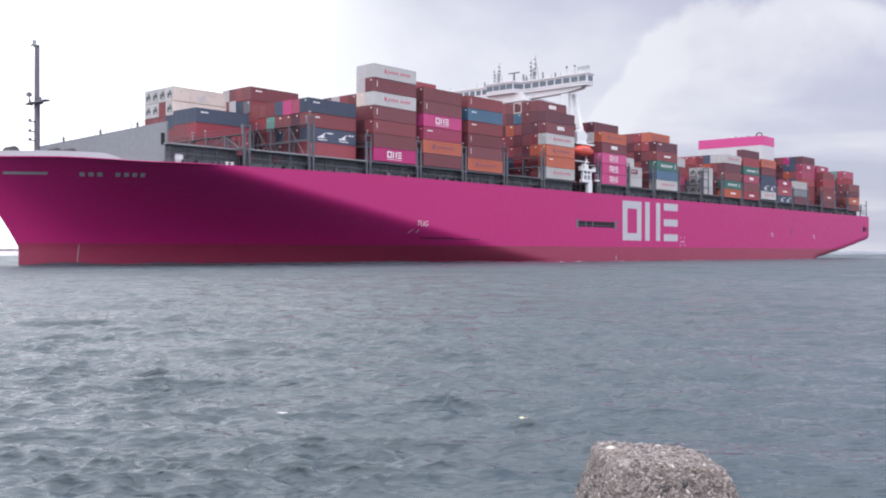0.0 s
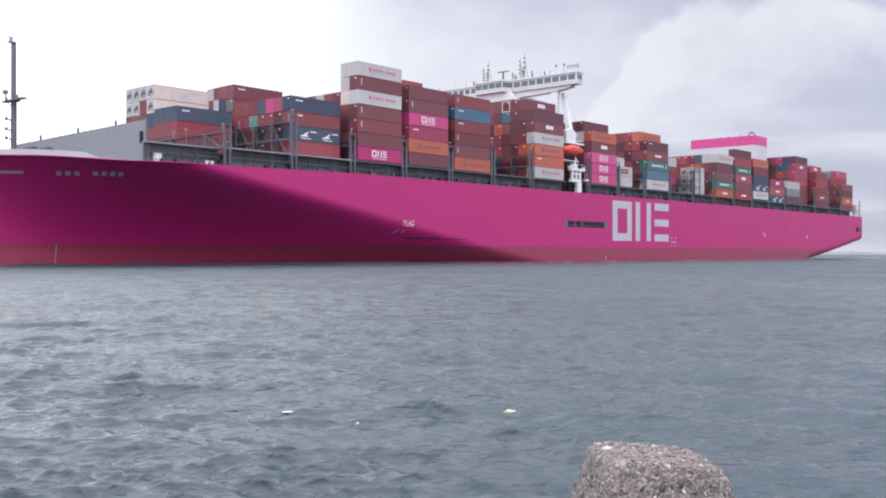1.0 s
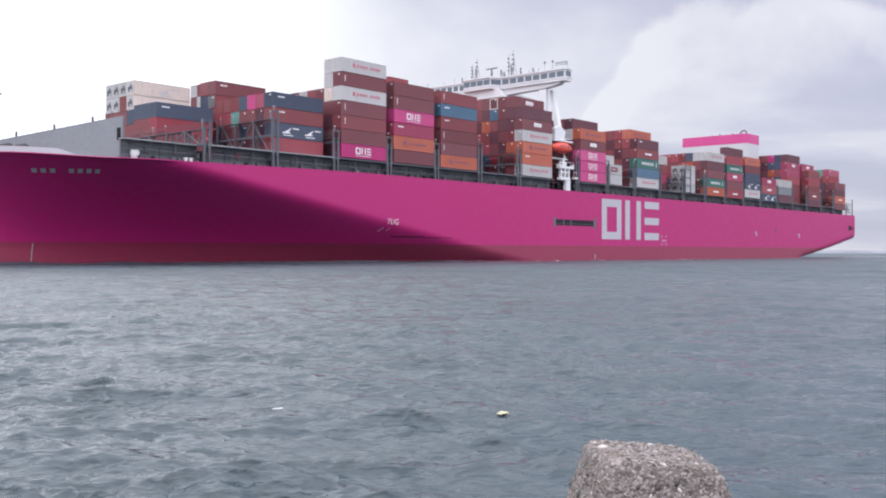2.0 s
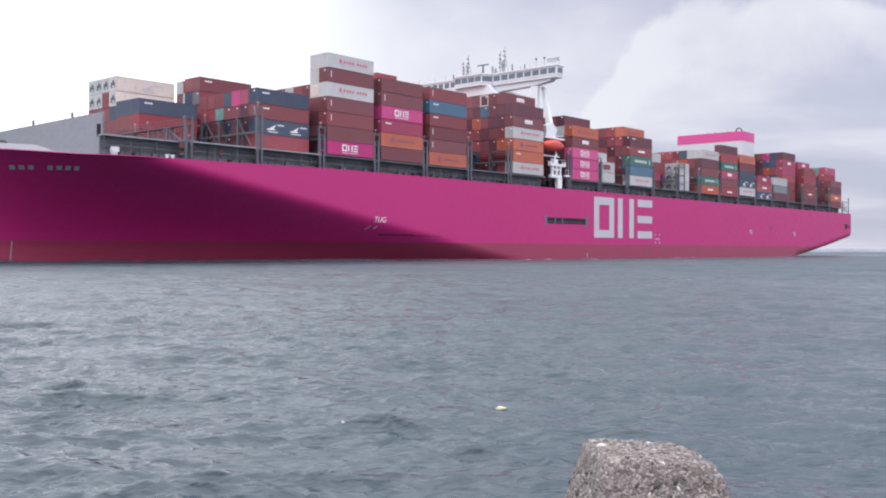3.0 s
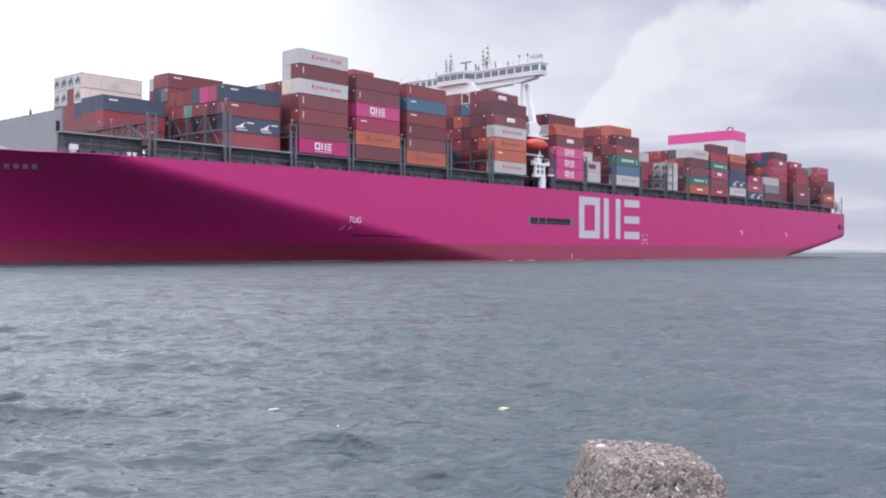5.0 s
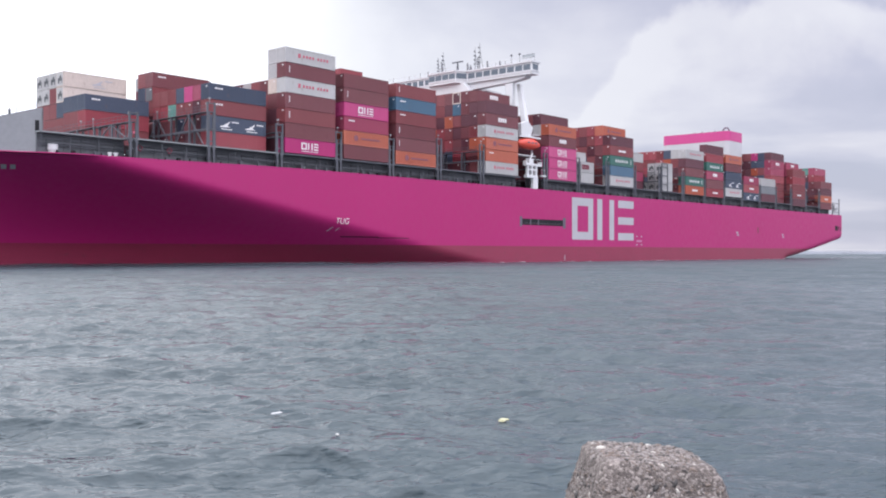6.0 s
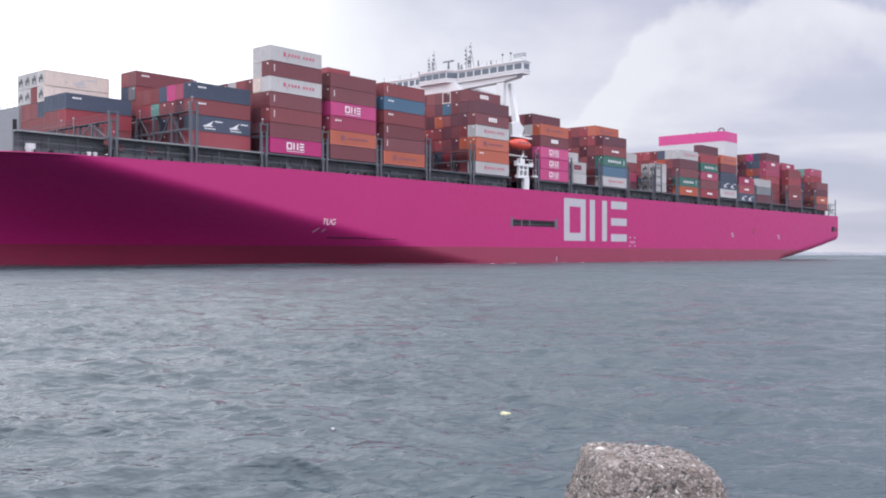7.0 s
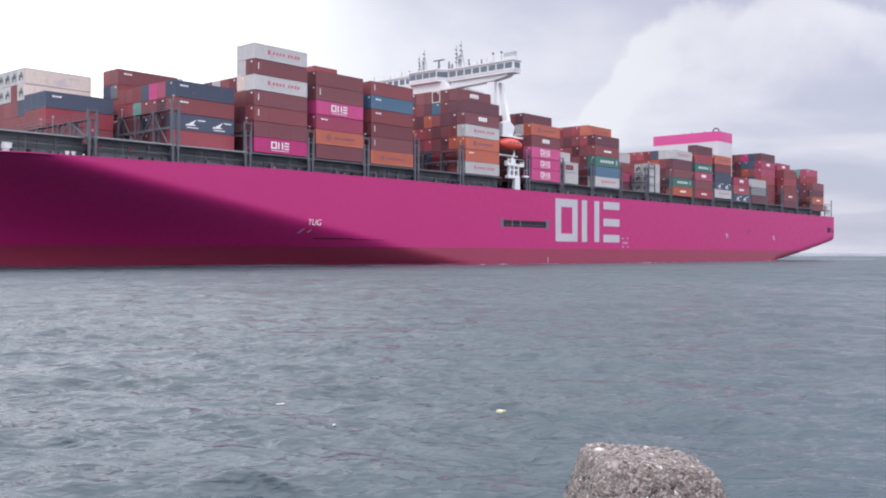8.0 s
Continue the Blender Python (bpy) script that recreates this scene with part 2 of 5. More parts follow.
def bar(bm, a, b, r, seg=6, r2=None):
    a, b = Vector(a), Vector(b)
    d = b - a
    m = Matrix.Translation((a + b) / 2) @ d.to_track_quat("Z", "Y").to_matrix().to_4x4()
    bmesh.ops.create_cone(bm, cap_ends=True, segments=seg, radius1=r, radius2=r if r2 is None else r2, depth=d.length, matrix=m)


def beam(bm, a, b, w):
    """Square bar between two points."""
    a, b = Vector(a), Vector(b)
    d = b - a
    m = Matrix.Translation((a + b) / 2) @ d.to_track_quat("Z", "Y").to_matrix().to_4x4() @ Matrix.Diagonal((w, w, d.length, 1))
    bmesh.ops.create_cube(bm, size=1, matrix=m)


def prism(bm, outline, y0, y1, axis="y"):
    """A flat outline of (a, b) pairs, thickened from y0 to y1 along an axis."""
    def at(p, t):
        return {"y": (p[0], t, p[1]), "x": (t, p[0], p[1]), "z": (p[0], p[1], t)}[axis]
    lo = [bm.verts.new(at(p, y0)) for p in outline]
    hi = [bm.verts.new(at(p, y1)) for p in outline]
    n = len(outline)
    bm.faces.new(lo)
    bm.faces.new(hi[::-1])
    for i in range(n):
        bm.faces.new((lo[i], hi[i], hi[(i + 1) % n], lo[(i + 1) % n]))
    bmesh.ops.recalc_face_normals(bm, faces=bm.faces[:])


def afloat(ob):
    """ob is built in the ship's space; it travels with the ship."""
    ob.matrix_basis = SHIP0 @ ob.matrix_basis
    AFLOAT.append(ob)
    return ob


def smooth(ob, angle=40):
    me = ob.data
    me.polygons.foreach_set("use_smooth", [True] * len(me.polygons))
    me.set_sharp_from_angle(angle=radians(angle))
    return ob


# ---- water: one sheet to the horizon, waves as geometry where they can be told apart ----
def water_material():
    mat = bpy.data.materials.new("sea_water")
    mat.use_nodes = True
    nt = mat.node_tree
    N, L = nt.nodes.new, nt.links.new
    b = nt.nodes["Principled BSDF"]
    b.inputs["IOR"].default_value = 1.33
    co = N("ShaderNodeTexCoord")
    big = N("ShaderNodeTexNoise"); big.inputs["Scale"].default_value = 0.05; big.inputs["Detail"].default_value = 3
    L(co.outputs["Object"], big.inputs["Vector"])
    ramp = N("ShaderNodeValToRGB")
    ramp.color_ramp.elements[0].position, ramp.color_ramp.elements[0].color = 0.35, (0.034, 0.049, 0.059, 1)
    ramp.color_ramp.elements[1].position, ramp.color_ramp.elements[1].color = 0.65, (0.043, 0.061, 0.073, 1)
    L(big.outputs["Fac"], ramp.inputs[0]); L(ramp.outputs[0], b.inputs["Base Color"])
    # ripples too small to stand out roughen the water farther offshore
    sep = N("ShaderNodeSeparateXYZ"); L(co.outputs["Object"], sep.inputs[0])
    far = N("ShaderNodeMapRange"); far.inputs["From Min"].default_value, far.inputs["From Max"].default_value = 12, 110
    far.inputs["To Min"].default_value, far.inputs["To Max"].default_value = 0.06, 0.42
    L(sep.outputs["Y"], far.inputs["Value"])
    paw = N("ShaderNodeMapping"); paw.inputs["Scale"].default_value = (0.30, 1, 1)
    L(co.outputs["Object"], paw.inputs["Vector"])
    gust = N("ShaderNodeTexNoise"); gust.inputs["Scale"].default_value = 0.22; gust.inputs["Detail"].default_value = 6; gust.inputs["Roughness"].default_value = 0.62
    L(paw.outputs[0], gust.inputs["Vector"])
    stir = N("ShaderNodeMapRange"); stir.inputs["From Min"].default_value, stir.inputs["From Max"].default_value = 0.32, 0.68
    stir.inputs["To Min"].default_value, stir.inputs["To Max"].default_value = 0.62, 1.38
    L(gust.outputs["Fac"], stir.inputs["Value"])
    rough = N("ShaderNodeMath"); rough.operation = "MULTIPLY"
    L(far.outputs[0], rough.inputs[0]); L(stir.outputs[0], rough.inputs[1]); L(rough.outputs[0], b.inputs["Roughness"])
    last = None
    for scale, dist, stretch, detail, crested in ((2.2, 0.11, 0.50, 1.5, True), (6.5, 0.060, 0.42, 1.5, True), (14.0, 0.022, 0.40, 2.0, False)):
        mp = N("ShaderNodeMapping"); mp.inputs["Scale"].default_value = (stretch, 1, 1)
        mp.inputs["Rotation"].default_value = (0, 0, 0.06 * scale)
        L(co.outputs["Object"], mp.inputs["Vector"])
        n = N("ShaderNodeTexNoise"); n.inputs["Scale"].default_value = scale; n.inputs["Detail"].default_value = detail; n.inputs["Roughness"].default_value = 0.5
        n.inputs["Distortion"].default_value = 0.1
        L(mp.outputs[0], n.inputs["Vector"])
        bp = N("ShaderNodeBump"); bp.inputs["Distance"].default_value = dist
        L(stir.outputs[0], bp.inputs["Strength"])
        height = n.outputs["Fac"]
        if crested:                                  # narrow crests, broad troughs
            mid = N("ShaderNodeMath"); mid.operation = "SUBTRACT"; mid.inputs[1].default_value = 0.5
            fold = N("ShaderNodeMath"); fold.operation = "ABSOLUTE"
            flip = N("ShaderNodeMath"); flip.operation = "MULTIPLY"; flip.inputs[1].default_value = -1.0
            L(height, mid.inputs[0]); L(mid.outputs[0], fold.inputs[0]); L(fold.outputs[0], flip.inputs[0])
            height = flip.outputs[0]
        L(height, bp.inputs["Height"])
        if last:
            L(last.outputs[0], bp.inputs["Normal"])
        last = bp
    L(last.outputs[0], b.inputs["Normal"])
    return mat


WIND = radians(-98)    # the waves run towards the breakwater
TRAINS, CHOP = 140, 0.5
NEAR_SEA = []         # places of the sheet about the floating litter


def sea_level(x, y):
    """Height of the sheet at a point, as a small floating thing rides it."""
    p = NEAR_SEA[0]
    near = np.argsort((p[:, 0] - x) ** 2 + (p[:, 1] - y) ** 2)[:12]
    return float(p[near, 2].mean())


def build_water():
    # rings about a point behind the breakwater, finest towards the fairway
    radii = [1.0 + 0.15 * i for i in range(72)]
    while radii[-1] < 4880:
        radii.append(radii[-1] + max(0.026, (0.0030 if radii[-1] < 170 else 0.008) * (radii[-1] - 8.0)))
    front = np.linspace(-30, 30, 620)
    ease = np.cumsum(0.097 * 1.25 ** np.arange(1, 18))       # spokes spread gently apart on both flanks
    rest = np.concatenate([30 + ease, np.linspace(30 + ease[-1], 330 - ease[-1], 52)[1:-1], 330 - ease[::-1]])
    ang = np.radians(np.concatenate([front, rest]))
    rad = np.array(radii)
    A, Q = np.meshgrid(ang, rad)
    X, Y = (Q * np.sin(A)).astype(np.float32), (Q * np.cos(A) - 8.0).astype(np.float32)
    gr = np.gradient(rad).astype(np.float32)[:, None]
    turn = np.concatenate([ang[-1:] - 2 * math.pi, ang, ang[:1] + 2 * math.pi])
    ga = (np.gradient(turn)[None, 1:-1] * rad[:, None]).astype(np.float32)
    sinA, cosA = np.sin(A).astype(np.float32), np.cos(A).astype(np.float32)
    rng = np.random.default_rng(7)
    Z, DX, DY = np.zeros_like(X), np.zeros_like(X), np.zeros_like(X)

    def patches(n, short, long, lean):
        """Smooth patchy field about zero, drawn out along the crests."""
        f = np.zeros_like(X)
        for k in range(n):
            lam = short * (long / short) ** (k / (n - 1))
            way = WIND + rng.normal(0, lean)
            f += np.sin((0.45 * X * np.float32(math.cos(way)) + Y * np.float32(math.sin(way))) * np.float32(6.283 / lam) + np.float32(rng.random() * 6.283))
        return f / math.sqrt(n / 2)

    # wavelets stand in groups with smooth water between them
    groups = [np.clip(0.80 + 0.55 * patches(14, 0.6 + 0.4 * g, 5.0 + 4 * g, 0.9), 0.15, 2.2) for g in range(3)]
    # the breakwater shelters the water on its own side
    lee = np.clip((X / np.maximum(Y + 6.0, 4.0) + 0.12) / 0.42, 0, 1)
    lee = 1.0 - 0.57 * lee * lee * (3 - 2 * lee)
    for k in range(TRAINS):
        lam = 0.105 * (11.0 / 0.105) ** ((k + rng.random()) / TRAINS)
        way = WIND + rng.normal(0, 0.42)
        slope = 0.140 if lam < 0.24 else 0.140 * (0.24 / lam) ** 0.68 if lam < 2.2 else 0.0309 * (2.2 / lam) ** 1.3
        amp = slope * lam / 6.283
        ph = rng.random() * 6.283
        c, s = math.cos(way), math.sin(way)
        along = np.abs(c * sinA + s * cosA)
        w = np.clip((lam / (gr * along + ga * np.sqrt(np.maximum(0, 1 - along ** 2))) - 2.4) / 2.4, 0, 1)
        if lam < 1.6:
            w = w * groups[k % 3] * lee
        a = (X * np.float32(c) + Y * np.float32(s)) * np.float32(6.283 / lam) + np.float32(ph)
        Z += amp * w * np.sin(a)
        lead = amp * w * np.cos(a)              # crests gather, troughs spread
        DX += c * lead
        DY += s * lead
    X = X + CHOP * DX
    Y = Y + CHOP * DY
    keep = (np.abs(X) < 6) & (Y > 10) & (Y < 22)
    NEAR_SEA.append(np.stack([X[keep], Y[keep], Z[keep]], -1))
    h, w = X.shape
    co = np.stack([X, Y, Z], -1).reshape(-1, 3).astype(np.float32)
    i = np.arange(h * w).reshape(h, w)
    j = np.concatenate([i, i[:, :1]], 1)
    quads = np.stack([j[:-1, :-1], j[1:, :-1], j[1:, 1:], j[:-1, 1:]], -1).reshape(-1, 4)
    me = bpy.data.meshes.new("water")
    hub = np.array([[0, -8.0, 0]], np.float32)
    co = np.concatenate([co, hub])
    me.vertices.add(len(co)); me.vertices.foreach_set("co", co.ravel())
    me.loops.add(quads.size); me.loops.foreach_set("vertex_index", quads.ravel().astype(np.int32))
    me.polygons.add(len(quads)); me.polygons.foreach_set("loop_start", (np.arange(len(quads)) * 4).astype(np.int32))
    me.polygons.foreach_set("use_smooth", np.ones(len(quads), bool))
    me.update()
    me.validate()
    bm = bmesh.new()
    bm.from_mesh(me)
    bm.verts.ensure_lookup_table()
    mid = bm.verts[len(co) - 1]
    for k in range(w):
        bm.faces.new((bm.verts[k], bm.verts[(k + 1) % w], mid)).smooth = True
    bm.to_mesh(me)
    bm.free()
    me.materials.append(water_material())
    return tagged(new("water", me), "grey-green choppy harbour water with small wind ripples", "water", kind="structure")


water = build_water()


# ---- far shore ----
def build_shore():
    bm = bmesh.new()
    rng = random.Random(3)
    n = 260
    rows = []
    for i in range(n + 1):
        a = radians(-60 + 120 * i / n)
        d = 1500
        hgt = 5.4 - 3.2 * math.sin(a) + 1.0 * noise.noise(Vector((i * 0.31, 0, 5))) + 0.8 * rng.random()
        hgt = max(1.6, hgt)
        row = []
        for dd, z in ((0, -1), (6, hgt * 0.55), (16, hgt), (90, hgt * 0.9), (120, -1)):
            row.append(bm.verts.new((math.sin(a) * (d + dd), math.cos(a) * (d + dd), z)))
        rows.append(row)
    for a, b in zip(rows, rows[1:]):
        for j in range(4):
            bm.faces.new((a[j], b[j], b[j + 1], a[j + 1]))
    m = material("hazy_shore", (0.17, 0.18, 0.21), rough=0.9, vary=0.2, grain=0.2)
    ob = new("backdrop", mesh_of("backdrop", bm, m))
    return tagged(ob, "low hazy grey shoreline far across the water", "shoreline", kind="structure")


build_shore()


def build_jetty():
    """Low rubble breakwater off to one side, with brown scrub along its crown."""
    bm = bmesh.new()
    rng = random.Random(21)
    rows = []
    for i in range(141):
        a = radians(-46 + 24 * i / 140)
        k = 0.5 * noise.noise(Vector((i * 0.5, 2, 0)))
        row = []
        for d, z in ((598, -0.5), (601, 0.9 + k), (604, 1.9 + k), (606, 2.6 + 0.5 * k), (608, 3.2 + k + 0.5 * rng.random()), (611, 3.3 + k), (617, -0.5)):
            row.append(bm.verts.new((math.sin(a) * d, math.cos(a) * d, z + 0.25 * rng.random())))
        rows.append(row)
    for a, b in zip(rows, rows[1:]):
        for j in range(6):
            bm.faces.new((a[j], b[j], b[j + 1], a[j + 1])).material_index = 1 if j in (3, 4) else 0
    stone = material("pale_rubble", (0.36, 0.35, 0.36), rough=0.9, vary=0.25, grain=0.8)
    scrub = material("brown_scrub", (0.13, 0.09, 0.085), rough=0.95, vary=0.3, grain=1.0)
    ob = new("jetty", mesh_of("jetty", bm, stone, scrub))
    return tagged(ob, "low rubble jetty with brown scrub across the water", "jetty", kind="structure")


build_jetty()

# ---- the hull ----
BAYS = [281.2, 266.7, 252.2, 237.6, 223.15, 208.7, 194.0, 179.3, 154.3, 139.8, 125.4, 110.9, 96.3, 81.75, 67.5, 53.4, 39.2, 24.7, 10.2, -4.3, -18.9, -33.4]
Z0, TIER, LONG, WIDE = 20.4, 2.745, 12.19, 2.44
B = 25.5
DECK = 17.6
STERN = -44.0
BOOT = 3.8


def stem_x(z):
    """Profile of the stem at a height."""
    if z <= 3.0:
        return 308.4
    u = (z - 3.0) / (DECK - 3.0)
    return 308.4 + 9.8 * u ** 1.12


def full_x(z):
    """Where the flat side ends and the bow's flare begins."""
    u = max(0.0, min(1.15, (z - 0.0) / DECK))
    return 190.0 + 98.0 * u ** 0.93


def bottom_z(x):
    """The counter rises aft."""
    if x > 20:
        return -5.0
    u = (20 - x) / (20 - STERN)
    return -5.0 + 5.3 * min(1, u / 0.1) + 7.6 * max(0, (u - 0.08) / 0.92) ** 1.15


def half(x, z):
    xf, xe = full_x(z), stem_x(z)
    if x <= xf:
        b = B
    else:
        u = min(1.0, (x - xf) / (xe - xf))
        p = 1.24 + 0.38 * max(0.0, z / DECK) ** 1.5
        b = B * (1 - u ** p)
    if x < 20:
        d = z - bottom_z(x)
        if d < 2.2:
            b -= (1 - math.sqrt(max(0, 1 - (1 - max(d, 0) / 2.2) ** 2))) * 1.6
    return b


def hull_station_points(z):
    xs = [STERN + (20 - STERN) * i / 20 for i in range(20)]
    xs += [20 + (180 - 20) * i / 14 for i in range(14)]
    xe = stem_x(z)
    xs += [180 + (xe - 180) * (i / 60) ** 0.92 for i in range(61)]
    return xs


def sheer(x):
    """How far the deck edge sags below its height at the stem and amidships."""
    def ease(a, b):
        u = max(0.0, min(1.0, (x - a) / (b - a)))
        return u * u * (3 - 2 * u)
    return 0.62 * ease(240.0, 291.0) * (1 - ease(296.0, 309.0))


def hull_shell(zs, side):
    bm = bmesh.new()
    grid = []
    for z in zs:
        row = []
        for x in hull_station_points(z):
            zz = max(z, bottom_z(x)) if x < 20 else z
            row.append(bm.verts.new((x, side * half(x, zz), zz - sheer(x) * max(0.0, (zz - BOOT) / (DECK - BOOT)))))
        grid.append(row)
    for a, b in zip(grid, grid[1:]):
        for i in range(len(a) - 1):
            q = (a[i], a[i + 1], b[i + 1], b[i])
            if len({tuple(round(c, 4) for c in v.co) for v in q}) < 3:
                continue
            bm.faces.new(q if side < 0 else q[::-1])
    bmesh.ops.remove_doubles(bm, verts=bm.verts[:], dist=0.001)
    return bm


def build_ship():
    ship = tagged(new("container_ship"), "magenta ocean container ship with red boot topping under way", "container ship")
    up = [BOOT + (DECK - BOOT) * i / 22 for i in range(23)]
    low = [-5 + (BOOT + 5) * i / 14 for i in range(15)]
    for side, word in ((1, "port"), (-1, "starboard")):
        smooth(part("hull_side", hull_shell(up, side), M_HULL, ship, "magenta painted hull plating"), 60)
        smooth(part("boot_topping", hull_shell(low, side), M_BOOT, ship, "dark red antifouling band at the waterline"), 60)
    # tip of the bulbous bow just awash
    bm = bmesh.new()
    bmesh.ops.create_uvsphere(bm, u_segments=24, v_segments=16, radius=1, matrix=Matrix.Translation((305.4, 0, -3.3)) @ Matrix.Diagonal((6.6, 3.4, 3.5, 1)))
    smooth(part("bulbous_bow", bm, M_BOOT, ship, "red bulbous bow just awash"), 80)
    # transom
    bm = bmesh.new()
    ring = []
    for i in range(24):
        z = bottom_z(STERN) + (DECK - bottom_z(STERN)) * i / 23
        ring.append((half(STERN, z), z))
    pts = [(y, z) for y, z in ring] + [(-y, z) for y, z in ring[::-1]]
    bm.faces.new([bm.verts.new((STERN, y, z)) for y, z in pts])
    part("transom", bm, M_HULL, ship)
    # weather deck
    bm = bmesh.new()
    xs = hull_station_points(DECK)
    top = [(x, half(x, DECK) - 0.06) for x in xs]
    for (xa, ya), (xb, yb) in zip(top, top[1:]):
        vs = [bm.verts.new(c) for c in ((xa, -ya, DECK - 0.25 - sheer(xa)), (xb, -yb, DECK - 0.25 - sheer(xb)), (xb, yb, DECK - 0.25 - sheer(xb)), (xa, ya, DECK - 0.25 - sheer(xa)))]
        bm.faces.new(vs)
    bmesh.ops.remove_doubles(bm, verts=bm.verts[:], dist=0.01)
    part("weather_deck", bm, M_DECK, ship)
    # gunwale bar
    for side in (1, -1):
        bm = bmesh.new()
        for (xa, ya), (xb, yb) in zip(top, top[1:]):
            if xb - xa > 0.01:
                beam(bm, (xa, side * ya, DECK - 0.02 - sheer(xa)), (xb, side * yb, DECK - 0.02 - sheer(xb)), 0.16)
        part("gunwale", bm, M_HULL, ship)
    # white bulwark round the forecastle
    for side in (1, -1):
        bm = bmesh.new()
        prev = None
        for i in range(61):
            x = 295.4 + (317.6 - 295.4) * i / 60
            y = side * max(0.0, half(x, DECK) - 0.05)
            t = 0.72 * max(0.0, min(1.0, (x - 300.8) / 1.6)) ** 0.6
            a, b = bm.verts.new((x, y, DECK - sheer(x))), bm.verts.new((x - 0.1, y - side * min(0.7, abs(y)) * t, DECK - sheer(x) + 0.15 + 1.15 * t))
            c = bm.verts.new((x - 0.2, y - side * min(0.95, abs(y)) * t, DECK - sheer(x) + 0.15 + 1.15 * t))
            if prev:
                bm.faces.new((prev[0], a, b, prev[1])); bm.faces.new((prev[1], b, c, prev[2]))
            prev = (a, b, c)
        part("bulwark", bm, M_BULWARK, ship, "pale lavender-grey forecastle bulwark")
    # coaming and side passage under the boxes
    for side in (1, -1):
        for x in BAYS:
            y = min(23.4, half(x + 13, DECK) - 1.6)
            if y < 6:
                continue
            bm = bmesh.new()
            box(bm, x - 1.1, x + 13.1, side * y - 0.15, side * y + 0.15, DECK - 0.9, 20.0)
            for k in range(5):
                xx = x + 0.6 + k * 2.75
                box(bm, xx - 0.08, xx + 0.08, side * y - 0.15, side * (y + 0.28), DECK - 0.9, 19.6)
            part("hatch_coaming", bm, M_DECK, ship, "dark grey hatch coaming with stiffeners")
            bm = bmesh.new()
            yo = min(25.0, half(x + 13, DECK) - 0.4)
            lo, hi = sorted((side * (yo - 1.7), side * yo))
            box(bm, x - 1.1, x + 13.1, lo, hi, 20.02, 20.26)
            part("walkway", bm, M_WALK if x > 240 else M_STEEL, ship)
            bm = bmesh.new()
            for k in range(4):
                xx = x - 0.9 + k * 4.6
                bar(bm, (xx, side * (yo - 0.1), DECK - 0.9), (xx, side * (yo - 0.1), 20.05), 0.05, 4)
            beam(bm, (x - 1.0, side * (yo - 0.1), DECK + 1.0), (x + 13, side * (yo - 0.1), DECK + 1.0), 0.05)
            part("rail", bm, M_STEEL, ship)
            bm = bmesh.new()
            for z in (18.3, 18.65, 19.2):
                bar(bm, (x - 1.0, side * (y + 0.42), z), (x + 13.0, side * (y + 0.42), z), 0.07, 5)
            part("pipe_run", bm, M_FRAME, ship, "dark pipes along the coaming")
            rng = random.Random(int(x * 7))
            for k in range(5):
                xx = x + rng.uniform(0.5, 11.5)
                z = DECK - 0.3 - sheer(xx)
                bm = bmesh.new()
                if rng.random() < 0.5:
                    box(bm, xx - 0.3, xx + 0.3, min(side * (y + 0.5), side * (y + 1.0)), max(side * (y + 0.5), side * (y + 1.0)), z, z + rng.uniform(0.5, 1.3), 0.05)
                    part("deck_locker", bm, rng.choice((M_DARK, M_FRAME, M_FRAME, M_DECK)), ship)
                else:
                    bar(bm, (xx, side * (y + 0.8), z), (xx, side * (y + 0.8), z + rng.uniform(0.7, 1.2)), 0.16, 8)
                    part("vent_pipe", bm, rng.choice((M_DARK, M_FRAME, M_FRAME, M_STEEL, M_FRAME, M_DARK, M_BREAK)), ship)
    # foredeck breakwater: a bent plate with its apex forward
    bm = bmesh.new()
    path = [(305.2, 0.0, 20.3), (291.8, 18.5, 24.35)]
    low_path = [(305.2, 0.0, 20.3), (291.8, 18.5, 20.5)]
    for side, way in ((1, path), (-1, low_path)):
        for (xa, ya, za), (xb, yb, zb) in zip(way, way[1:]):
            for off in (0, -0.25):
                vs = [bm.verts.new(c) for c in ((xa + off, side * ya, DECK - 0.25), (xb + off, side * yb, DECK - 0.25), (xb + off, side * yb, zb), (xa + off, side * ya, za))]
                bm.faces.new(vs)
    bmesh.ops.recalc_face_normals(bm, faces=bm.faces[:])
    part("breakwater_plate", bm, M_PLATE, ship, "pale grey bent steel breakwater on the foredeck")
    bm = bmesh.new()
    (xa, ya, za), (xb, yb, zb) = path
    a, b = Vector((xa, ya, za)), Vector((xb, yb, zb))
    for i in range(21):
        p = a.lerp(b, (i + 0.3) / 21)
        bar(bm, p, p + Vector((0, 0, 1.0)), 0.05, 4)
        if i % 6 == 4:                               # deck lights on the plate's edge
            box(bm, p.x - 0.15, p.x + 0.15, p.y - 0.15, p.y + 0.15, p.z, p.z + 0.75, 0.04)
    for h in (0.5, 1.0):
        beam(bm, a + Vector((0, 0, h)), b + Vector((0, 0, h)), 0.022)
    part("breakwater_rail", bm, M_STEEL, ship)
    return ship


ship = build_ship()

# ---- deck cargo ----


def row_y(r):
    return 25.1 - 2.5 * r          # outer edge of a row, port outermost first


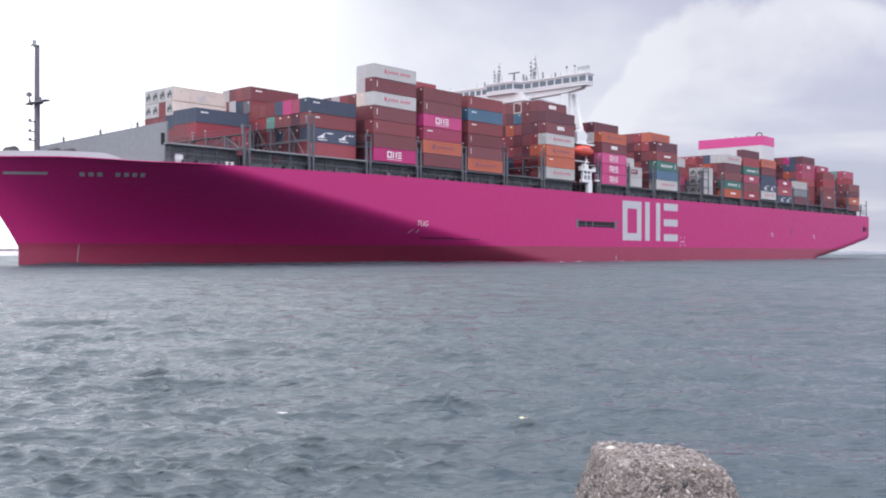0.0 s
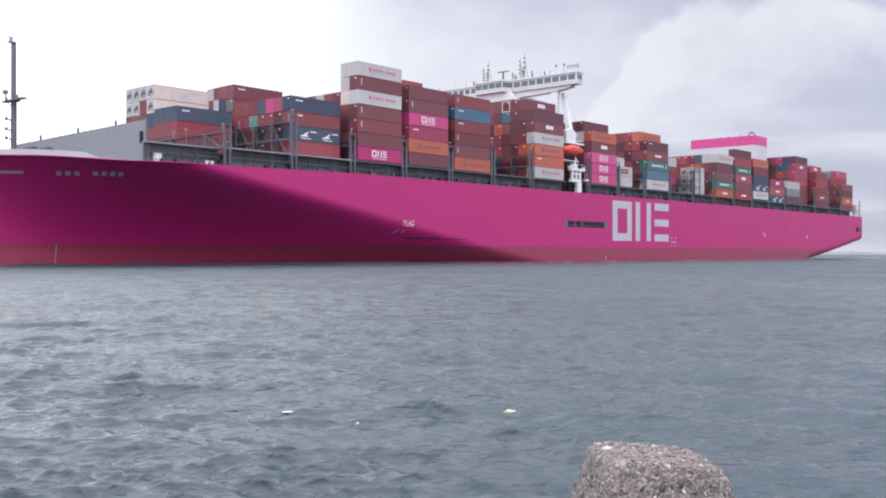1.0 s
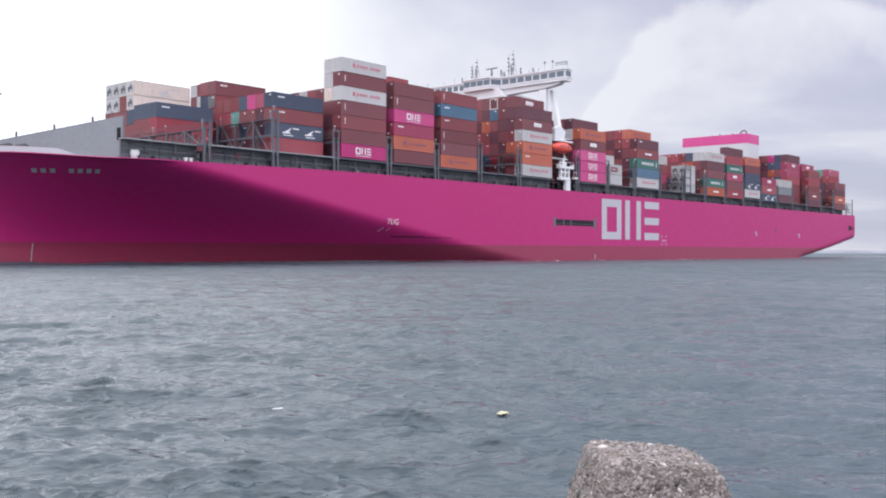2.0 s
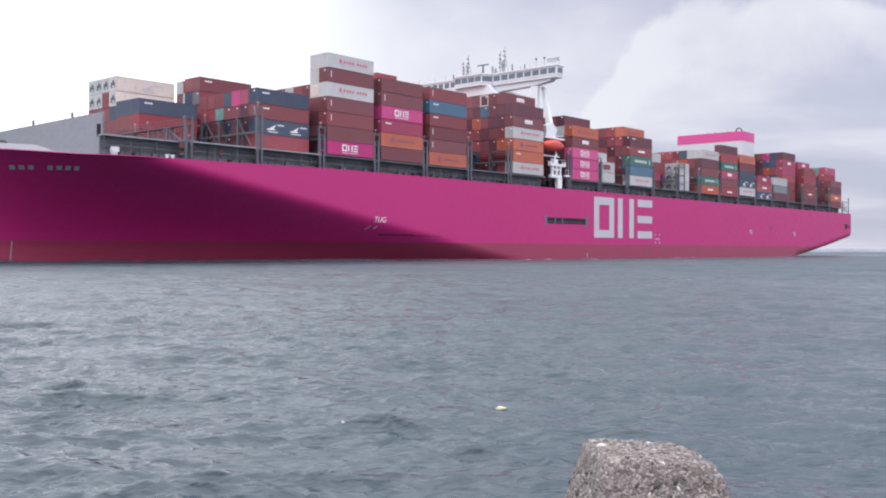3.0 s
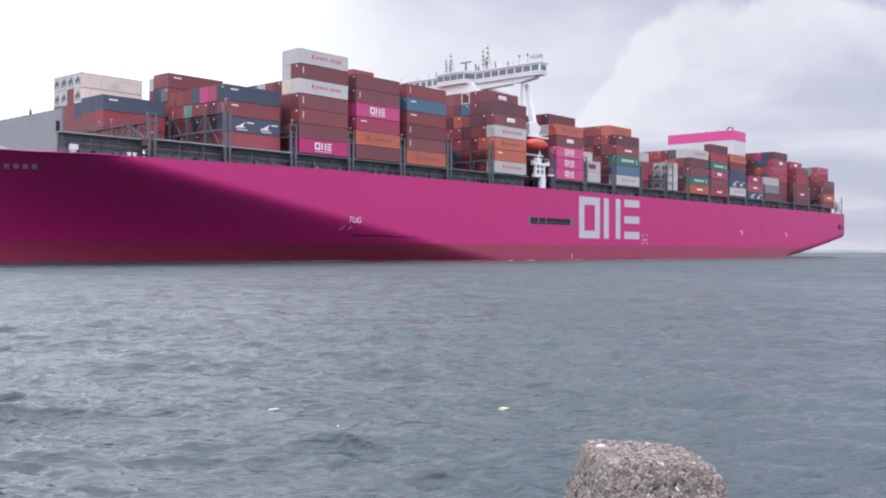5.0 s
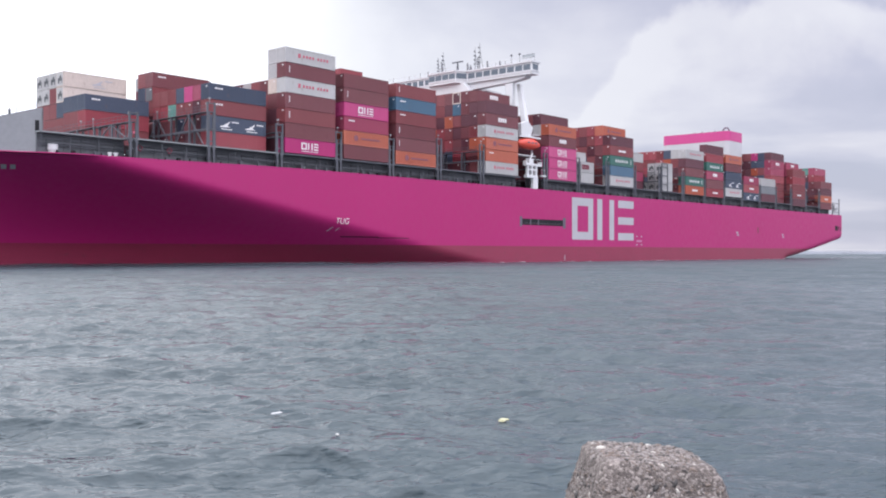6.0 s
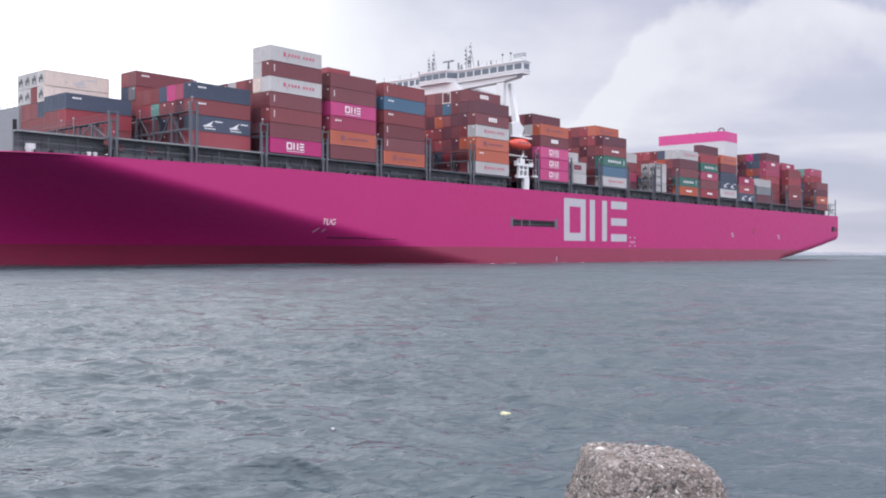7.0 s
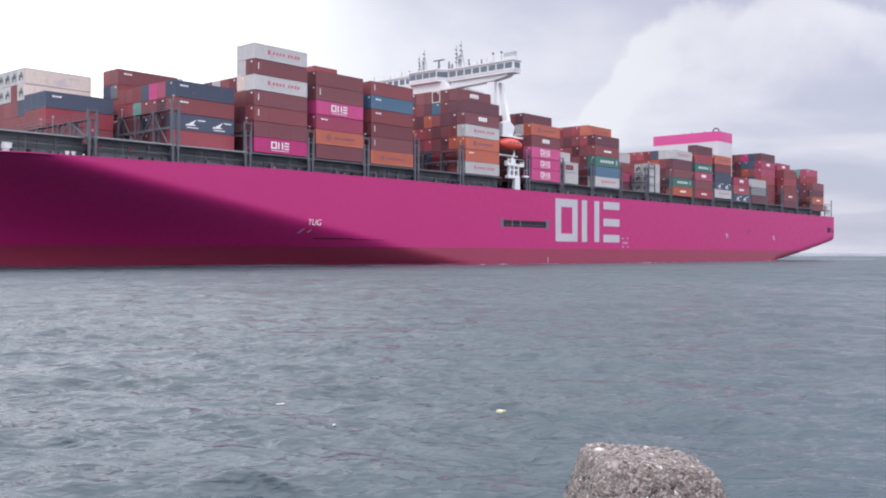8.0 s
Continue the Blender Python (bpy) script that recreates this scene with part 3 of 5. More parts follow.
def box_mesh(colour, length, height=2.70):
    """Frame, roof, floor and the plain far sides of a container; origin at the middle of its floor, x forward."""
    bm = bmesh.new()
    l, w, h = length / 2, WIDE / 2, height
    box(bm, -l + 0.05, l - 0.05, -w + 0.05, w - 0.05, 0.12, h - 0.04)
    for sx in (-1, 1):
        for sy in (-1, 1):
            box(bm, sx * l - (0.16 if sx > 0 else 0), sx * l + (0.16 if sx < 0 else 0), sy * w - (0.14 if sy > 0 else 0), sy * w + (0.14 if sy < 0 else 0), 0, h)
    for sy in (-1, 1):
        y0, y1 = (w - 0.08, w) if sy > 0 else (-w, -w + 0.08)
        box(bm, -l + 0.16, l - 0.16, y0, y1, 0.02, 0.18)
        box(bm, -l + 0.16, l - 0.16, y0, y1, h - 0.12, h - 0.01)
    for sx in (-1, 1):
        x0, x1 = (l - 0.08, l) if sx > 0 else (-l, -l + 0.08)
        box(bm, x0, x1, -w + 0.14, w - 0.14, 0.02, 0.18)
        box(bm, x0, x1, -w + 0.14, w - 0.14, h - 0.12, h - 0.01)
    return mesh_of("container_frame", bm, M_BOX[colour])


def corrugated(width, z0, z1, pitch, depth):
    """Pressed steel wall in the x-z plane, facing +y."""
    bm = bmesh.new()
    n = max(3, int(width / pitch))
    p = width / n
    prof = []
    for i in range(n):
        x = -width / 2 + i * p
        prof += [(x, 0), (x + p * 0.25, 0), (x + p * 0.5, -depth), (x + p * 0.75, -depth)]
    prof.append((width / 2, 0))
    lo = [bm.verts.new((x, y, z0)) for x, y in prof]
    hi = [bm.verts.new((x, y, z1)) for x, y in prof]
    for i in range(len(prof) - 1):
        bm.faces.new((lo[i + 1], lo[i], hi[i], hi[i + 1]))
    return bm


CACHE = {}


def cached(key, make):
    if key not in CACHE:
        CACHE[key] = make()
    return CACHE[key]


def door_mesh(colour, h=2.70):
    """Two door leaves with locking rods, facing +x."""
    bm = bmesh.new()
    for s in (-1, 1):
        y0, y1 = (0.01, 1.07) if s > 0 else (-1.07, -0.01)
        box(bm, -0.03, 0.02, y0, y1, 0.2, h - 0.14, mi=0)
        for yy in (0.3, 0.8):
            bar(bm, (0.06, s * yy, 0.16), (0.06, s * yy, h - 0.12), 0.03, 5)
    box(bm, 0.02, 0.035, 0.25, 0.75, h - 0.62, h - 0.38, mi=1)
    return mesh_of("door", bm, M_BOX[colour], M_LETTER)


def cooler_mesh():
    """Refrigeration end: frame, sunk machinery bay, fan and panel, facing +x."""
    bm = bmesh.new()
    box(bm, -0.03, 0.02, -1.07, 1.07, 1.6, 2.56, mi=0)
    box(bm, -0.03, 0.02, -1.07, -0.72, 0.2, 1.6, mi=0)
    box(bm, -0.03, 0.02, 0.78, 1.07, 0.2, 1.6, mi=0)
    box(bm, -0.03, 0.02, -0.72, 0.78, 0.2, 0.62, mi=0)
    box(bm, -0.04, 0.0, -0.72, 0.78, 0.62, 1.6, mi=1)
    box(bm, -0.02, 0.05, -0.1, 0.5, 0.66, 1.05, mi=0)
    bmesh.ops.create_cone(bm, cap_ends=True, segments=14, radius1=0.3, radius2=0.3, depth=0.08,
                          matrix=Matrix.Translation((0.02, 0.25, 1.75)) @ pose(0, 0, 0, 0, 90, 0))
    for f in bm.faces:
        if f.calc_center_median().z > 1.4 and abs(f.calc_center_median().y - 0.25) < 0.45 and f.calc_center_median().x > 0.03:
            f.material_index = 1
    return mesh_of("cooling_unit", bm, M_BOX["white"], M_UNIT)


def lettering(kind):
    """Company markings as plain shapes in the x-z plane, facing +y, one mesh each; x is mirrored, so that they read from the port side."""
    out = []

    def q(*rects, mat=M_LETTER):
        bm = bmesh.new()
        for x0, x1, z0, z1 in rects:
            box(bm, -x1, -x0, 0.0, 0.012, z0, z1)
        out.append(mesh_of("lettering", bm, mat))

    def shape(outline, mat=M_LETTER):
        bm = bmesh.new()
        prism(bm, outline, 0, 0.012)
        out.append(mesh_of("lettering", bm, mat))
    if kind == "square_word":            # hollow square, two posts, three bars
        q((-2.3, -2.03, 0.85, 2.1), (-1.3, -1.03, 0.85, 2.1), (-2.03, -1.3, 0.85, 1.08), (-2.03, -1.3, 1.87, 2.1))
        q((-0.72, -0.44, 0.85, 2.1)); q((0.12, 0.40, 0.85, 2.1))
        for z in (0.85, 1.36, 1.87):
            q((0.72, 1.8, z, z + 0.23))
        q((-2.3, 1.8, 0.48, 0.58))
    elif kind == "red_words":
        q((-3.1, -2.5, 1.1, 1.85), mat=M_REDMARK)
        for x in (-2.0, -1.25, -0.5, 0.25, 1.5, 2.25, 3.0, 3.75):
            q((x + 0.05, x + 0.48, 1.2, 1.72), mat=M_REDMARK)
    elif kind == "disc_word":
        bm = bmesh.new()
        bmesh.ops.create_cone(bm, cap_ends=True, segments=10, radius1=0.62, radius2=0.62, depth=0.02, matrix=Matrix.Translation((2.9, 0.01, 1.4)) @ pose(0, 0, 0, 90, 0, 0))
        out.append(mesh_of("lettering", bm, M_BLUEMARK))
        q((-1.6, 3.7, 1.2, 1.55), mat=M_BLUEMARK)
    elif kind == "small_word":
        q((-4.9, -4.35, 1.8, 2.05)); q((-4.25, -3.85, 1.8, 2.05)); q((-3.75, -3.3, 1.8, 2.05))
    elif kind == "mid_word":
        q((-1.7, -0.4, 1.1, 1.6)); q((-0.2, 1.9, 1.1, 1.6))
    elif kind == "blocks":
        q((-1.5, -0.9, 1.05, 1.75), (-0.7, -0.1, 1.05, 1.75), (0.1, 0.7, 1.05, 1.75), (0.9, 1.5, 1.05, 1.75), (-1.5, 1.5, 1.75, 1.95))
    elif kind == "spaced_word":
        for i in range(6):
            q((-3.4 + 1.15 * i, -2.85 + 1.15 * i, 1.0, 1.7))
        q((4.6, 4.85, 0.7, 2.0))
    elif kind in ("bird", "faint_bird"):
        ink = M_LETTER if kind == "bird" else M_MARK
        for x in (-2.6, 2.8) if kind == "bird" else (0.6,):
            shape([(-x - 0.9, 0.9), (-x + 1.3, 0.8), (-x + 1.1, 1.05), (-x - 0.1, 1.2)], ink)
            shape([(-x - 0.3, 1.15), (-x + 0.6, 1.15), (-x - 0.9, 1.95)], ink)
            q((x + 1.2, x + 2.7, 1.75, 1.95), mat=ink); q((x - 1.0, x + 1.3, 0.45, 0.6), mat=ink)
    elif kind == "label_box":
        q((-2.7, 0.7, 0.75, 1.95), mat=M_CLARET)
        q((-2.2, 0.2, 1.2, 1.5))
    elif kind == "tick":
        q((-5.2, -5.05, 0.9, 2.1))
    return out


def shipping_container(bay_x, r, tier, colour, mark=None, half_box=0, end="door", z0=Z0, end_colour=None):
    """One container on the ship: bay_x its aft end, row from the port side, tier from the deck."""
    length = 6.06 if half_box else LONG
    x = bay_x + LONG / 2 + (3.05 if half_box == 1 else -3.05 if half_box == 2 else 0)
    me = cached(("frame", colour, length), lambda: box_mesh(colour, length))
    ob = new("shipping_container", me)
    ob.matrix_basis = Matrix.Translation((x, row_y(r) - WIDE / 2, z0 + tier * TIER))
    word = COLOUR_WORD[colour]
    kindword = "refrigerated shipping container" if end == "cooler" else "steel shipping container"
    extra = {None: "with corrugated sides", "square_word": "with white square lettering", "red_words": "with red lettering", "disc_word": "with a dark round emblem",
             "bird": "with white wing emblems", "faint_bird": "with a faint wing emblem", "spaced_word": "with widely spaced white letters", "label_box": "with a dark red label"}.get(mark, "with small white lettering")
    tagged(ob, f"{word} {kindword} {extra}, stacked on deck", "shipping container", group="containers stacked on the ship")
    side = cached(("side", colour, length), lambda: mesh_of("side_panel", corrugated(length - 0.32, 0.18, 2.58, 0.28, 0.045), M_BOX[colour]))
    share("side_panel", side, ob, Matrix.Translation((0, WIDE / 2 - 0.012, 0)))
    if end == "cooler":
        share("cooling_unit", cached("cooler", cooler_mesh), ob, Matrix.Translation((length / 2, 0, 0)), "white refrigeration unit with dark fan bay")
    elif end == "door":
        ec = end_colour or colour
        share("door", cached(("door", ec), lambda: door_mesh(ec)), ob, Matrix.Translation((length / 2, 0, 0)))
    else:
        front = cached(("front", colour), lambda: mesh_of("front_panel", corrugated(2.16, 0.18, 2.58, 0.25, 0.04), M_BOX[colour]))
        share("front_panel", front, ob, Matrix.Translation((length / 2 - 0.012, 0, 0)) @ pose(0, 0, 0, 0, 0, -90))
    if mark:
        for me in cached(("mark", mark), lambda: lettering(mark)):
            share("lettering", me, ob, Matrix.Translation((0, WIDE / 2 + 0.004, 0)))
    afloat(ob)
    return ob


# outer stacks, bottom tier first: colour or (colour, marking)
OW, RW, DW, SW, MW, BL, SP, BD, LB, TK = "square_word", "red_words", "disc_word", "small_word", "mid_word", "blocks", "spaced_word", "bird", "label_box", "tick"
OUTER = {   # bay index: {row: stack}
    2: {1: [("red", TK), ("navy", BD), ("rust", SW), ("navy", SW)], 2: ["brown", "maroon", "maroon", "crimson"], 3: ["maroon", "brown", "rust", "magenta"],
        4: ["brown", "navy", "rust", "navy"], 5: ["rust", "brown", "teal", "rust"], 6: ["maroon", "brown", "red", "rust"], 7: ["brown", "maroon", "red", "rust"]},
    3: {0: [("magenta", OW), "brown", ("rust", TK), ("brown", TK), ("white", RW), ("brown", TK), ("white", RW)],
        1: ["maroon", "brown", "maroon", "brown", "pale", "white", "white"], 3: ["brown", "rust", "brown", "maroon", "rust"], 4: ["brown", "rust", "brown", "maroon", "white"],
        5: ["brown", "rust", "brown", "maroon", "maroon"], 6: ["brown", "rust", "brown", "maroon", "white"]},
    4: {0: ["brown", ("orange", DW), ("crimson", SW), ("magenta", OW), ("brown", TK), "brown"]},
    5: {0: [("orange", DW), ("brown", TK), ("brown", TK), ("rust", SW), ("blue", SW), ("rust", TK)]},
    7: {0: [("white", RW), ("orange", SW), ("orange", DW), ("white", RW), ("brown", BL), "maroon"],
        1: ["rust", "brown", "orange", "rust", "maroon", "maroon", ("brown", BL)], 2: ["maroon", "rust", "maroon", "brown", "maroon", "brown", "brown"],
        3: ["brown", "red", "brown", "maroon", "rust", "blue", "maroon"], 4: ["maroon", "navy", "red", "rust", "orange", "maroon", "brown"],
        5: ["brown", "maroon", "rust", "red", "maroon", "rust", "rust"], 6: ["maroon", "brown", "maroon", "orange", "brown", "rust", "maroon"]},
    8: {0: [("magenta", OW), ("magenta", OW), ("magenta", OW), ("brown", BL), ("orange", DW)], 1: ["brown", "maroon", "brown", "brown", "white", "maroon"]},
    10: {0: [("white", RW), "blue", ("green", SP), ("rust", MW), ("maroon", SW)], 1: ["brown", "rust", "maroon", "brown", "red", ("orange", DW)],
         2: ["maroon", "brown", "rust", "maroon", "rust", "red"], 3: ["brown", "maroon", "navy", "rust", "maroon", "rust"], 4: ["rust", "brown", "maroon", "red", "brown", "red"]},
    11: {2: ["maroon", "crimson", "rust", "white"]},
    13: {0: [("orange", MW), ("green", SP), "brown", "maroon", ("white", RW)], 1: ["brown", "rust", "maroon", "rust", "white"], 2: ["brown", "rust", "maroon", "orange", "navy"],
         3: ["brown", "rust", "maroon", "red", "rust"], 4: ["brown", "rust", "maroon", "rust", "red"], 5: ["brown", "rust", "maroon", "rust", "red"]},
    14: {0: [("red", MW), "brown", ("crimson", BL), ("green", SP), "red", "maroon"]},
    15: {0: [("white", RW), ("navy", BD), "navy", "brown", ("orange", DW)], 1: ["brown", "navy", "rust", "maroon", "orange"]},
    16: {0: [("navy", BD), ("red", MW), ("crimson", BL)]},
    18: {1: ["brown", "rust", "rust", "red", "crimson", ("crimson", BL), "maroon"], 2: ["brown", "maroon", "rust", "navy", "rust", "navy", "navy"], 3: ["brown", "maroon", "rust", "maroon", "orange", "navy", "magenta"]},
    19: {0: ["maroon", ("rust", MW), "rust", "red", "rust"], 1: ["brown", "rust", "maroon", "brown", "crimson", ("crimson", BL)]},
    21: {0: ["brown", ("orange", MW), "maroon", "brown"], 1: ["brown", "rust", "maroon", "brown", "red", ("crimson", SW)], 2: ["brown", "navy", "maroon", "navy", "maroon", "teal"]},
}
MIX = ["brown", "rust", "maroon", "rust", "maroon", "brown", "rust", "maroon", "brown", "maroon", "red", "navy", "orange", "rust", "brown"]
# heights of the stacks, row by row from the port side
HEIGHT = {
    2: {r: 4 for r in range(1, 8)},
    3: {0: 7, 1: 7, **{r: 5 for r in range(2, 20)}},
    4: {r: 6 for r in range(0, 20)},
    5: {r: 6 for r in range(0, 20)},
    6: {r: 6 for r in range(8, 20)},
    7: {0: 6, **{r: 7 for r in range(1, 7)}, **{r: 6 for r in range(7, 20)}},
    8: {0: 5, **{r: 6 for r in range(1, 20)}},
    9: {r: 3 for r in range(4, 20)},
    10: {0: 5, **{r: 6 for r in range(1, 20)}},
    11: {r: 4 for r in range(2, 20)},
    12: {r: 3 for r in range(4, 20)},
    13: {r: 5 for r in range(0, 20)},
    14: {0: 6, **{r: 5 for r in range(1, 20)}},
    15: {r: 5 for r in range(0, 20)},
    16: {0: 3, 1: 3, 2: 3},
    18: {**{r: 7 for r in range(1, 20)}},
    19: {0: 5, **{r: 6 for r in range(1, 20)}},
    20: {r: 5 for r in range(6, 20)},
    21: {0: 4, **{r: 6 for r in range(1, 20)}},
}
BASE = {b: 20.4 for b in range(22)}          # height of the lowest floor, bay by bay
BASE.update({12: 20.0, 13: 20.1, 14: 20.0, 15: 20.7, 16: 20.0, 17: 20.2, 18: 19.5, 19: 19.7, 20: 19.6, 21: 19.5})


def build_cargo():
    rng = random.Random(11)
    plan = {}
    for b, rows in HEIGHT.items():
        for r, n in rows.items():
            given = OUTER.get(b, {}).get(r, [])
            for t in range(n):
                c = given[t] if t < len(given) else rng.choice(MIX)
                plan[b, r, t] = c if isinstance(c, tuple) else (c, None)
    hidden = [(2, r, t, "brown") for r in range(8, 10) for t in range(2)] + [(1, r, 0, "rust") for r in range(10, 14)]
    for (b, r, t), (c, mark) in plan.items():
        # a box with neighbours on its port side and ahead of it is buried in the stack
        open_port = (b, r - 1, t) not in plan
        open_fore = (b - 1, r, t) not in plan
        seen_fore = open_fore and (r <= 6 and b in (2, 3, 7, 8, 10, 13, 18, 21) or r <= 2) and (t >= 4 or b != 3)
        if seen_fore or (open_port and r <= 4):
            ob = shipping_container(BAYS[b], r, t, c, mark, end="door" if rng.random() < 0.6 else "front", z0=BASE[b])
            if (b, r, t) == (7, 3, 6):
                bm = bmesh.new()
                for y0, y1, za, zb in ((-1.22, -1.02, 0, 2.66), (1.02, 1.22, 0, 2.66), (-1.02, 1.02, 0, 0.2), (-1.02, 1.02, 2.46, 2.66)):
                    box(bm, LONG / 2 + 0.02, LONG / 2 + 0.08, y0, y1, za, zb)
                part("door_frame", bm, M_BOX["pale"], ob, "cream door frame")
        else:
            hidden.append((b, r, t, c))
    bm_v, bm_f, bm_m = [], [], []
    names = sorted(M_BOX)
    for b, r, t, c in hidden:
        x0, x1 = BAYS[b], BAYS[b] + LONG
        y1 = row_y(r); y0 = y1 - WIDE
        z0 = BASE[b] + t * TIER; z1 = z0 + 2.70
        k = len(bm_v)
        bm_v += [(x, y, z) for x in (x0, x1) for y in (y0, y1) for z in (z0, z1)]
        bm_f += [tuple(k + i for i in f) for f in ((0, 1, 3, 2), (4, 6, 7, 5), (0, 4, 5, 1), (2, 3, 7, 6), (1, 5, 7, 3), (0, 2, 6, 4))]
        bm_m += [names.index(c)] * 6
    me = bpy.data.meshes.new("buried_containers")
    me.from_pydata(bm_v, [], bm_f)
    me.update()
    for n in names:
        me.materials.append(M_BOX[n])
    me.polygons.foreach_set("material_index", bm_m)
    ob = tagged(new("buried_containers", me), "mixed steel shipping containers buried inside the deck stacks", "shipping container", kind="stuff")
    afloat(ob)
    # tall block amidships behind the foremost stacks
    for r, pair in ((16, ("rust", "white")), (17, ("brown", "brown")), (18, ("white", "brown")), (19, ("brown", "white"))):
        for t, c in enumerate(pair):
            shipping_container(BAYS[3], r, 5 + t, c, None, end="front")
    for r in range(8, 10):
        for t in range(2, 5):
            shipping_container(BAYS[2], r, t, "navy" if (r, t) == (9, 3) else "rust" if (r + t) % 3 else "brown", SW if (r, t) == (8, 4) else None,
                               end="door" if (r, t) == (8, 3) else "front", z0=21.7, end_colour="grey" if (r, t) == (8, 3) else None)
    shipping_container(BAYS[4], 3, 6, "red", half_box=2, end="front")
    # foremost bay: refrigerated boxes inboard, blue and red boxes before them
    for r in range(10, 14):
        for t in (1, 2):
            shipping_container(BAYS[1], r, t, "rust" if t < 2 else ("navy" if r == 10 else "rust"), end="front")
        for t in (3, 4):
            if (r, t) == (11, 3):
                shipping_container(BAYS[1], r, t, "rust", end="front")
            else:
                shipping_container(BAYS[1], r, t, "pale" if r == 10 else "white", "faint_bird" if (r == 10 and t == 4) else None, end="cooler")
    for r in (7, 8, 9):
        for t, c in enumerate(("rust", "rust" if r > 7 else "red", "navy")):
            shipping_container(BAYS[1], r, t, c, SW if t == 2 else None, end="front", z0=21.1)
    # white twenty-foot boxes beside the open bays
    for b, n in ((9, 2), (12, 3)):
        for t in range(n):
            shipping_container(BAYS[b], 0, t, "white", LB if (b == 9 and t == 1) else None, half_box=1, end="cooler")
            if b == 9:
                for u in ((0, 1, 2) if t == 0 else ()):
                    shipping_container(BAYS[b], 1, u, "white", None, half_box=1, end="cooler")
            if b == 12:
                shipping_container(BAYS[b], 1, t, "grey", None, half_box=1, end="cooler")
        shipping_container(BAYS[b], 2, n - 1 if b == 9 else 0, "white", None, half_box=1, end="cooler") if b == 12 else None
    # open steel tower before the white boxes
    tower = part("reefer_tower", (lambda bm: (box(bm, BAYS[12] + 9.2, BAYS[12] + 12.9, 24.5, 25.3, 27.2, 27.4), bm)[1])(bmesh.new()), M_FRAME, ship, "dark open steel tower beside refrigerated boxes")
    for x in (BAYS[12] + 9.3, BAYS[12] + 12.7):
        bm = bmesh.new()
        beam(bm, (x, 25.2, 20.0), (x, 25.2, 28.4), 0.24)
        part("post", bm, M_FRAME, tower)
    for z in (22.3, 24.8, 28.3):
        bm = bmesh.new()
        beam(bm, (BAYS[12] + 9.3, 25.2, z), (BAYS[12] + 12.7, 25.2, z), 0.2)
        part("crossbeam", bm, M_FRAME, tower)
    for t, c in enumerate(("maroon", "grey", "white")):
        shipping_container(BAYS[17], 0, t, c, None, end="front", z0=BASE[17])


build_cargo()


# ---- markings on the hull ----
def on_hull(bm, x0, x1, z0, z1, proud=0.03, slant=0.0):
    """A flat plate that follows the port plating from x0 (aft) to x1 (forward) and z0 to z1."""
    nx, nz = max(1, int((x1 - x0) / 0.8)), max(1, int((z1 - z0) / 0.8))
    rows = []
    for j in range(nz + 1):
        z = z0 + (z1 - z0) * j / nz
        row = []
        for i in range(nx + 1):
            x = x0 + (x1 - x0) * i / nx - slant * (z - z0)
            row.append(bm.verts.new((x, half(x, z + sheer(x) * max(0.0, (z - BOOT) / (DECK - BOOT))) + proud, z)))
        rows.append(row)
    for a, b in zip(rows, rows[1:]):
        for i in range(nx):
            bm.faces.new((a[i + 1], a[i], b[i], b[i + 1]))


def plate(name, rects, mat, label="", proud=0.03):
    bm = bmesh.new()
    for r in rects:
        on_hull(bm, *r[:4], proud, *(r[4:] or (0.0,)))
    return part(name, bm, mat, ship, label)


